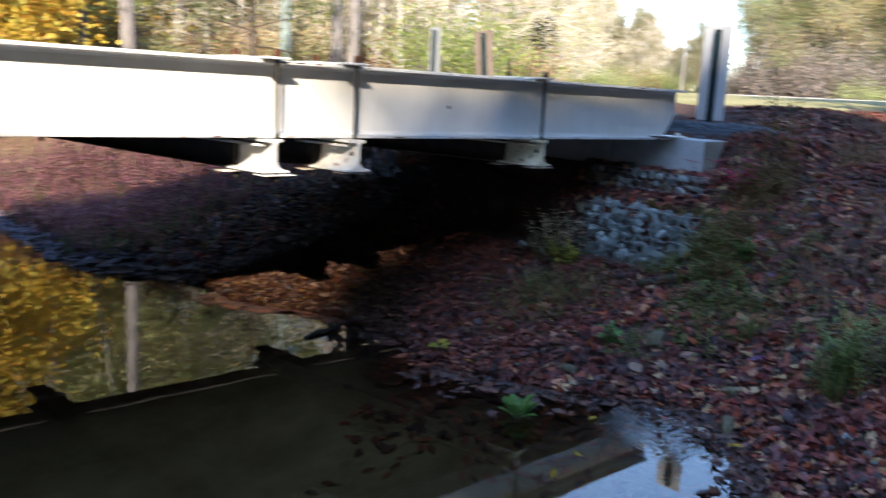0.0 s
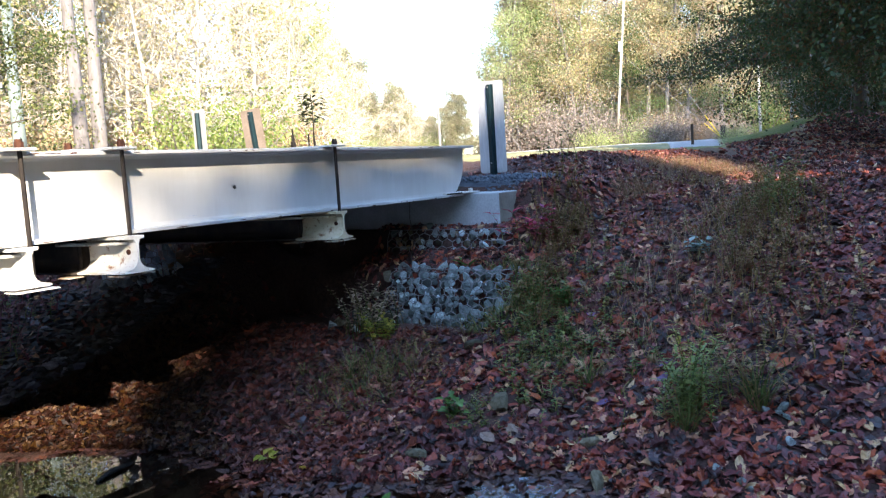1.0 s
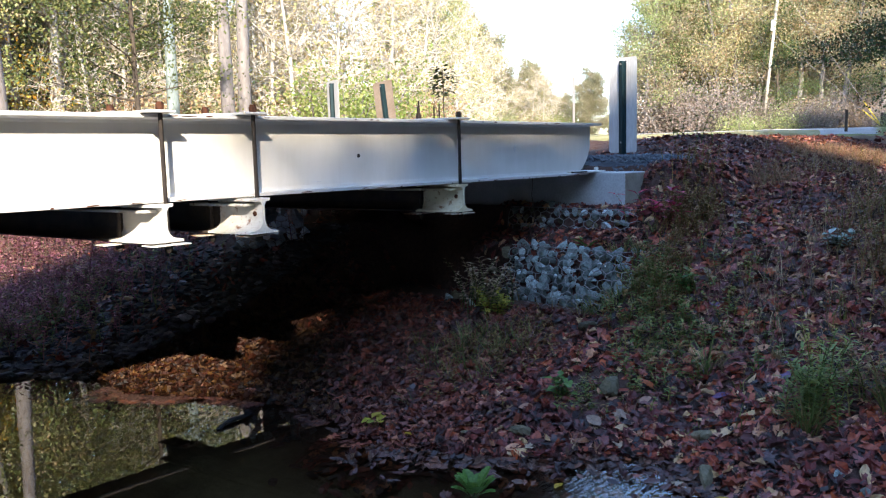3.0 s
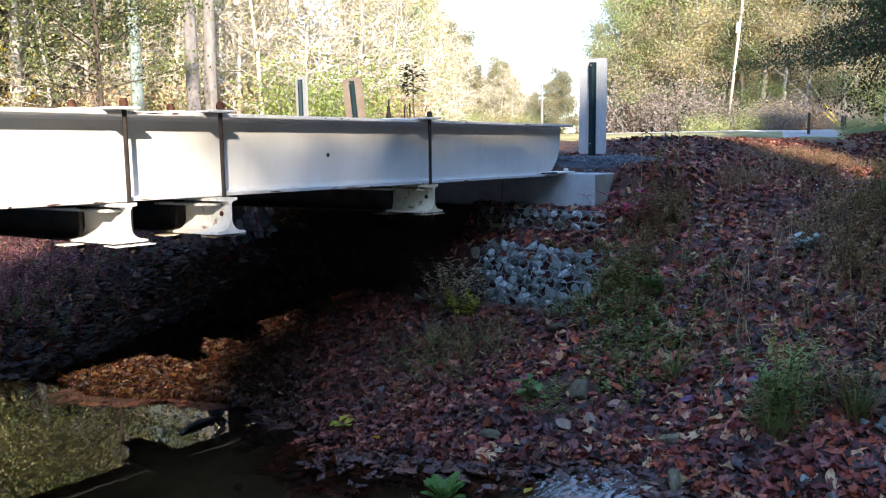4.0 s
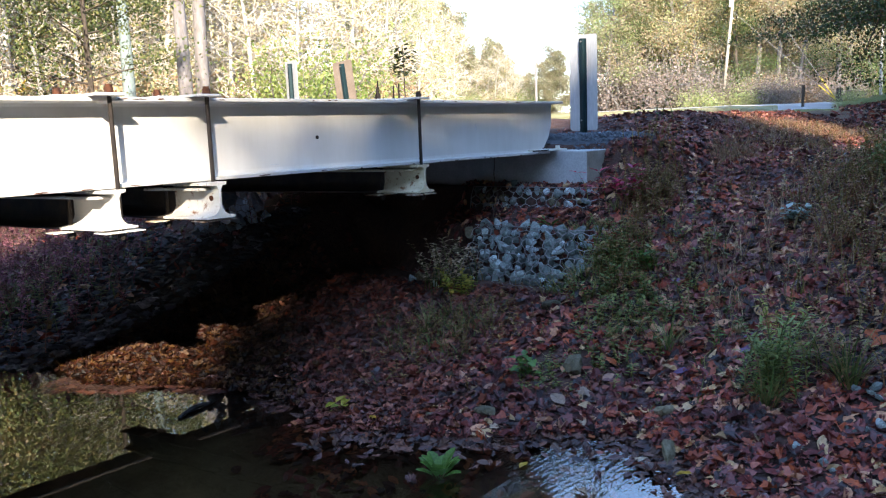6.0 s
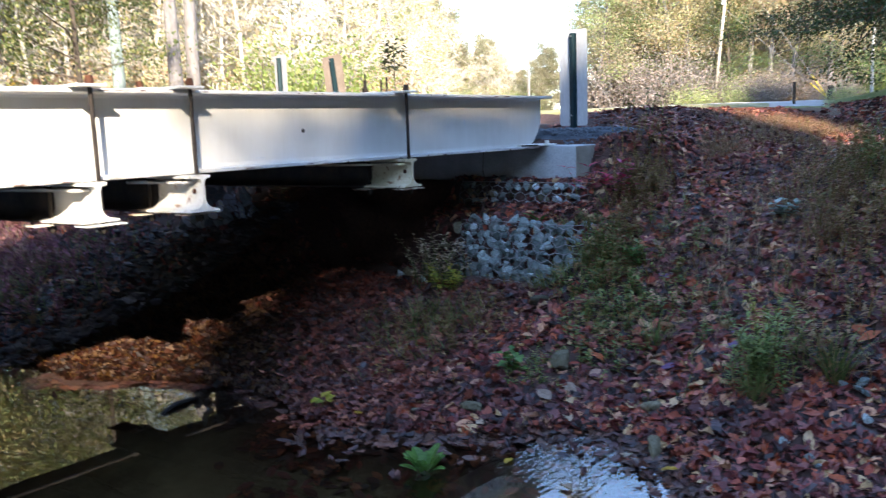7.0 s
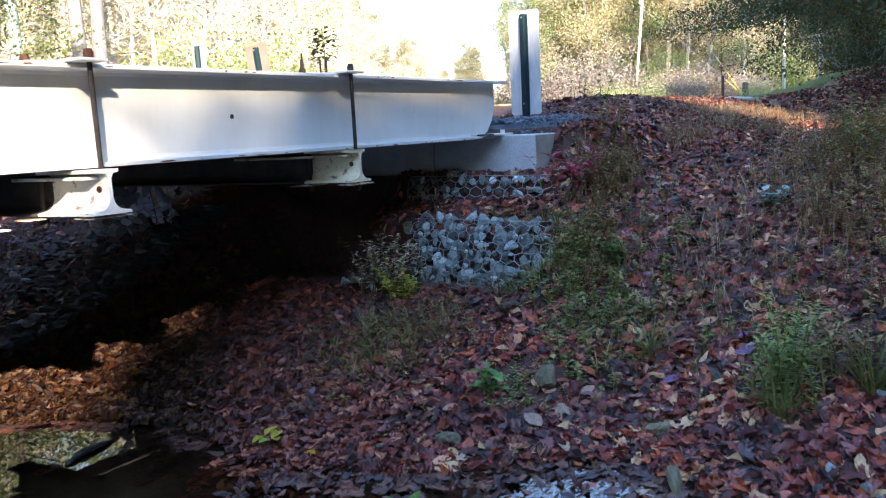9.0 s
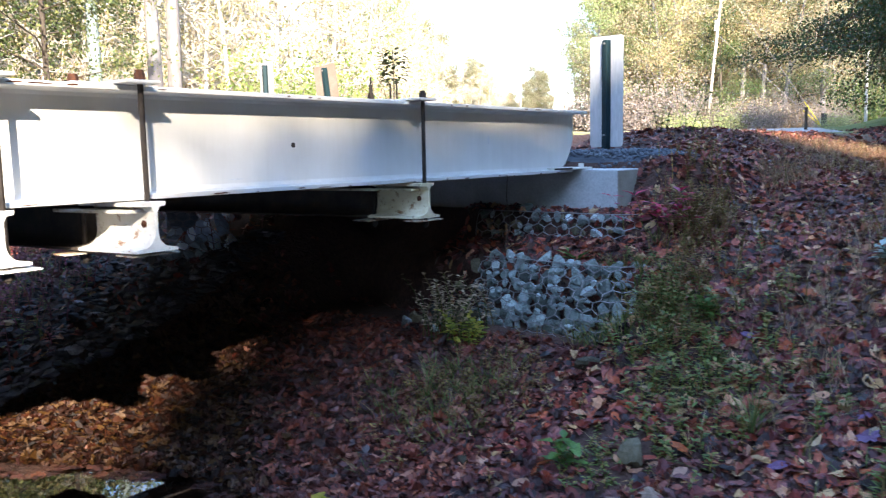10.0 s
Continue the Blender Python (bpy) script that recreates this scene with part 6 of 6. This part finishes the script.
# trunks that stand out before the wood
OLIVECROWN = island("olive_leaves", [(0.11, 0.15, 0.05), (0.16, 0.19, 0.06), (0.08, 0.11, 0.04), (0.24, 0.25, 0.08)], 0.6, 0.3, fine=4)
TALL = {
    "a": tree("tree", 121, 17, 0.21, BARK_GREY, CROWN_YELLOW, "tall grey-barked tree, bare low down", 0.62, 12, 0.22, 12, 0.5, 0.2, lean=0.0, wob=0.010),
    "b": tree("tree", 122, 9, 0.075, BARK_DARK, OLIVECROWN, "dark many-branched young tree before the wood", 0.14, 26, 0.30, 46, 0.28, 0.080, up=0.35, lean=0.0, wob=0.012),
    "m": tree("tree", 124, 17, 0.20, BARK_MOSS, CROWN_YELLOW, "tall tree with blue-green mossy bark", 0.62, 12, 0.22, 12, 0.5, 0.15, lean=0.0, wob=0.008),
    "c": tree("tree", 123, 16, 0.20, BARK_PALE, CROWN_YELLOW, "white-barked tree in the wood", 0.55, 12, 0.18, 12, 0.5, 0.2, lean=0.01),
}
for az, d, k, s in ((57.2, 25, "a", 0.95), (56.15, 26, "a", 1.0), (60.75, 27, "m", 0.95), (62.9, 17, "b", 0.8), (67.8, 30, "c", 0.9), (46.4, 40, "c", 1.0), (47.0, 41, "c", 0.9), (64.6, 33, "c", 0.8), (25.3, 62, "c", 0.6), (21.9, 66, "c", 0.6), (16.0, 64, "c", 0.55), (71, 22, "a", 0.9), (76, 26, "a", 1.0)):
    put(TALL[k], az, d, s, rnd=rnd)

# the broad tree that hangs over the drive
BEECHLEAF = island("beech_leaves", [(0.05, 0.085, 0.03), (0.07, 0.11, 0.035), (0.04, 0.065, 0.028), (0.11, 0.10, 0.035), (0.06, 0.095, 0.03), (0.15, 0.08, 0.03), (0.05, 0.08, 0.03)], 0.55, 0.25, fine=6)
beech = tree("tree", 131, 12, 0.30, BARK_DARK, BEECHLEAF, "broad shady beech with green and copper leaves overhanging the lawn", 0.24, 40, 0.66, 270, 0.58, 0.098, up=0.15, sag=0.07, flat=0.28)
put(beech, 1.8, 24, 0.80, 1.0, rnd)
put(beech, -2.0, 20, 1.0, 2.2, rnd)
put(beech, 6.0, 45, 0.75, 3.0, rnd)
put(beech, 3.4, 43, 0.75, 4.0, rnd)
bx, by = at_az(5.5, 32)
beech.location, beech.scale = (bx, by, hz(bx, by) - 0.1), (0.8, 0.8, 0.8)
BUSH["shade"] = shrub(117, 2.0, BEECHLEAF, "dark green undergrowth in the beech's shade")
for i in range(16):
    put(BUSH["shade"], 7.4 - 8.0 * ((i * 0.618) % 1), rnd.uniform(38, 43), rnd.uniform(0.9, 1.5), rnd=rnd)
put(TALL["c"], 9.6, 42, 0.45, rnd=rnd)
put(TALL["c"], 11.5, 55, 0.5, rnd=rnd)
for o in list(PROTO.values()) + list(BUSH.values()) + list(TALL.values()):
    x, y = at_az(95 + 37 * rnd.random(), rnd.uniform(30, 60))
    o.location = (x, y, hz(x, y) - 0.1)

# ---------------------------------------------------------------- unseen wooded hill added on the sun's side for its shade
SHADETREE = tree("tree", 141, 8, 0.16, BARK_DARK, CROWN_GREEN, "unseen dense tree, model for the added shading wood", 0.2, 14, 0.30, 12, 0.5, 0.48)
ROWTREE = tree("tree", 142, 8, 0.12, BARK_DARK, CROWN_GREEN, "unseen narrow tree, model for the added shading rows", 0.1, 22, 0.055, 7, 0.22, 0.34, up=1.4)
SX, SY, RISE = 0.643, 0.766, 0.532


def wood(name, proto, mats, label):
    """A far wood as one object: the trunks and crowns of all its trees."""
    vs, fs, mi, n = [], [], [], 0
    parts = [(mesh_arrays(ch.data), k) for k, ch in enumerate(proto.children)]
    for m in mats:
        a = np.array(m)
        for (v, f), k in parts:
            vs.append(v @ a[:3, :3].T + a[:3, 3])
            fs.append(f + n)
            mi += [k] * len(f)
            n += len(v)
    me = bpy.data.meshes.new(name)
    me.from_pydata(np.concatenate(vs).tolist(), [], np.concatenate(fs).tolist())
    for ch in proto.children:
        me.materials.append(ch.data.materials[0])
    me.polygons.foreach_set("material_index", mi)
    me.update()
    return tagged(new(name, me), label, "wood", kind="stuff")


def hill_spot(u, away):
    """u: metres across the sun's direction; away: metres towards the sun."""
    return u * SY - away * SX, -u * SX - away * SY


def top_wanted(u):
    # tree tops across the sun: dips let sunlight onto chosen bands, peaks shade the rest
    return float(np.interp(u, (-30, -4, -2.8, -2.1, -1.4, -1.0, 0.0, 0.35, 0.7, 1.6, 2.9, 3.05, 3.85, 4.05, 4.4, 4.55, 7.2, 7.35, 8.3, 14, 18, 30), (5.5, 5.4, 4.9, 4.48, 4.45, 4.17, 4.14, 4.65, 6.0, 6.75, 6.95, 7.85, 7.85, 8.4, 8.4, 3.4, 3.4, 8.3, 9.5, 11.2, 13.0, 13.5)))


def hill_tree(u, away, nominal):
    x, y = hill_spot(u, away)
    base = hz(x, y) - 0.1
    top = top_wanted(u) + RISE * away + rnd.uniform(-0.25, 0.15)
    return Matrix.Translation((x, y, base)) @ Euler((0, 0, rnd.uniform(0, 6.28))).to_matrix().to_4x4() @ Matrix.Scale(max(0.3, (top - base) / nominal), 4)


rnd = random.Random(515)
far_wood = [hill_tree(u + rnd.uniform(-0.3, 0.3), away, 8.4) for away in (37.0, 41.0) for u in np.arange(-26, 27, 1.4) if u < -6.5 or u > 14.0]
# unseen trees added round the camera's back, up and down the creek, against skylight
for k in range(46):
    az = 108 + 70 * ((k * 0.618) % 1) if k % 2 else 256 + 88 * ((k * 0.618) % 1)
    x, y = at_az(az, rnd.uniform(19, 30))
    far_wood.append(Matrix.Translation((x, y, hz(x, y) - 0.1)) @ Euler((0, 0, k)).to_matrix().to_4x4() @ Matrix.Scale(rnd.uniform(1.7, 2.4), 4))
wood("hillside_wood", SHADETREE, far_wood, "unseen green wood added round the creek to block sun and sky")
# added rows out of view; their tops draw the shadow edges
wood("poplar_row", ROWTREE, [hill_tree(u + rnd.uniform(-0.12, 0.12), away, 8.1) for away in (36.0, 37.5, 39.0) for u in np.arange(-6.8, 14.2, 0.42)], "unseen tree rows added on the rise, heights cut to shape the shade")
for o, u in ((ROWTREE, 7), (SHADETREE, 4)):
    x, y = hill_spot(u, 48)
    o.location = (x, y, hz(x, y))

# ---------------------------------------------------------------- the utility pole and its guys
px, py = at_az(20.85, 59)
pz = hz(px, py)
pole = thing("utility_pole", px, py, pz, "pale weathered wooden utility pole, slightly leaning, on the lawn", "utility pole")
bm = bmesh.new()
cyl(bm, (0, 0, -0.3), (0.34, -0.88, 10.5), 0.115, 0.08, 12)
part("pole_shaft", bm, POLEWOOD, pole, smooth=True)
bm = bmesh.new()
cyl(bm, (0.03, -0.50, 6.6), (0.05, -0.54, 7.3), 0.11, n=12)
part("transformer", bm, ALU, pole, "grey can on the pole")
ax, ay = at_az(13.9, 57)
az_ = hz(ax, ay)
for top in (6.4, 9.6):
    guy = thing("guy_wire", ax, ay, az_, "steel guy wire with a yellow guard at its foot", "wire", "guy wires of the pole")
    a, b = Vector((0, 0, 0.1)), Vector((px - ax + 0.032 * top, py - ay - 0.084 * top, pz - az_ + top))
    bm = bmesh.new()
    cyl(bm, a, b, 0.013, n=6)
    part("wire", bm, ZINC, guy)
    bm = bmesh.new()
    cyl(bm, a, a.lerp(b, 0.17), 0.035, n=8)
    part("guard", bm, YELLOW, guy, "yellow plastic guard")
x, y = at_az(13.8, 56.5)
st = thing("fence_post", x, y, hz(x, y), "short dark post beside the drive", "post")
bm = bmesh.new()
box(bm, (-0.16, -0.16, -0.1), (0.16, 0.16, 0.95), 0.03)
part("post_body", bm, BARK_DARK, st)
x, y = at_az(15.9, 22)
st = thing("stake", x, y, hz(x, y), "thin brown stake in the grass", "stake")
bm = bmesh.new()
box(bm, (-0.03, -0.03, -0.1), (0.03, 0.03, 0.62), 0.006)
part("stake_body", bm, BARK_DARK, st)
x, y = at_az(33.2, 50)
st = thing("utility_pole", x, y, hz(x, y), "slim grey pole far across the field", "utility pole")
bm = bmesh.new()
cyl(bm, (0, 0, -0.2), (0, 0, 3.6), 0.09, 0.07, 8)
part("pole_shaft", bm, ZINC, st)
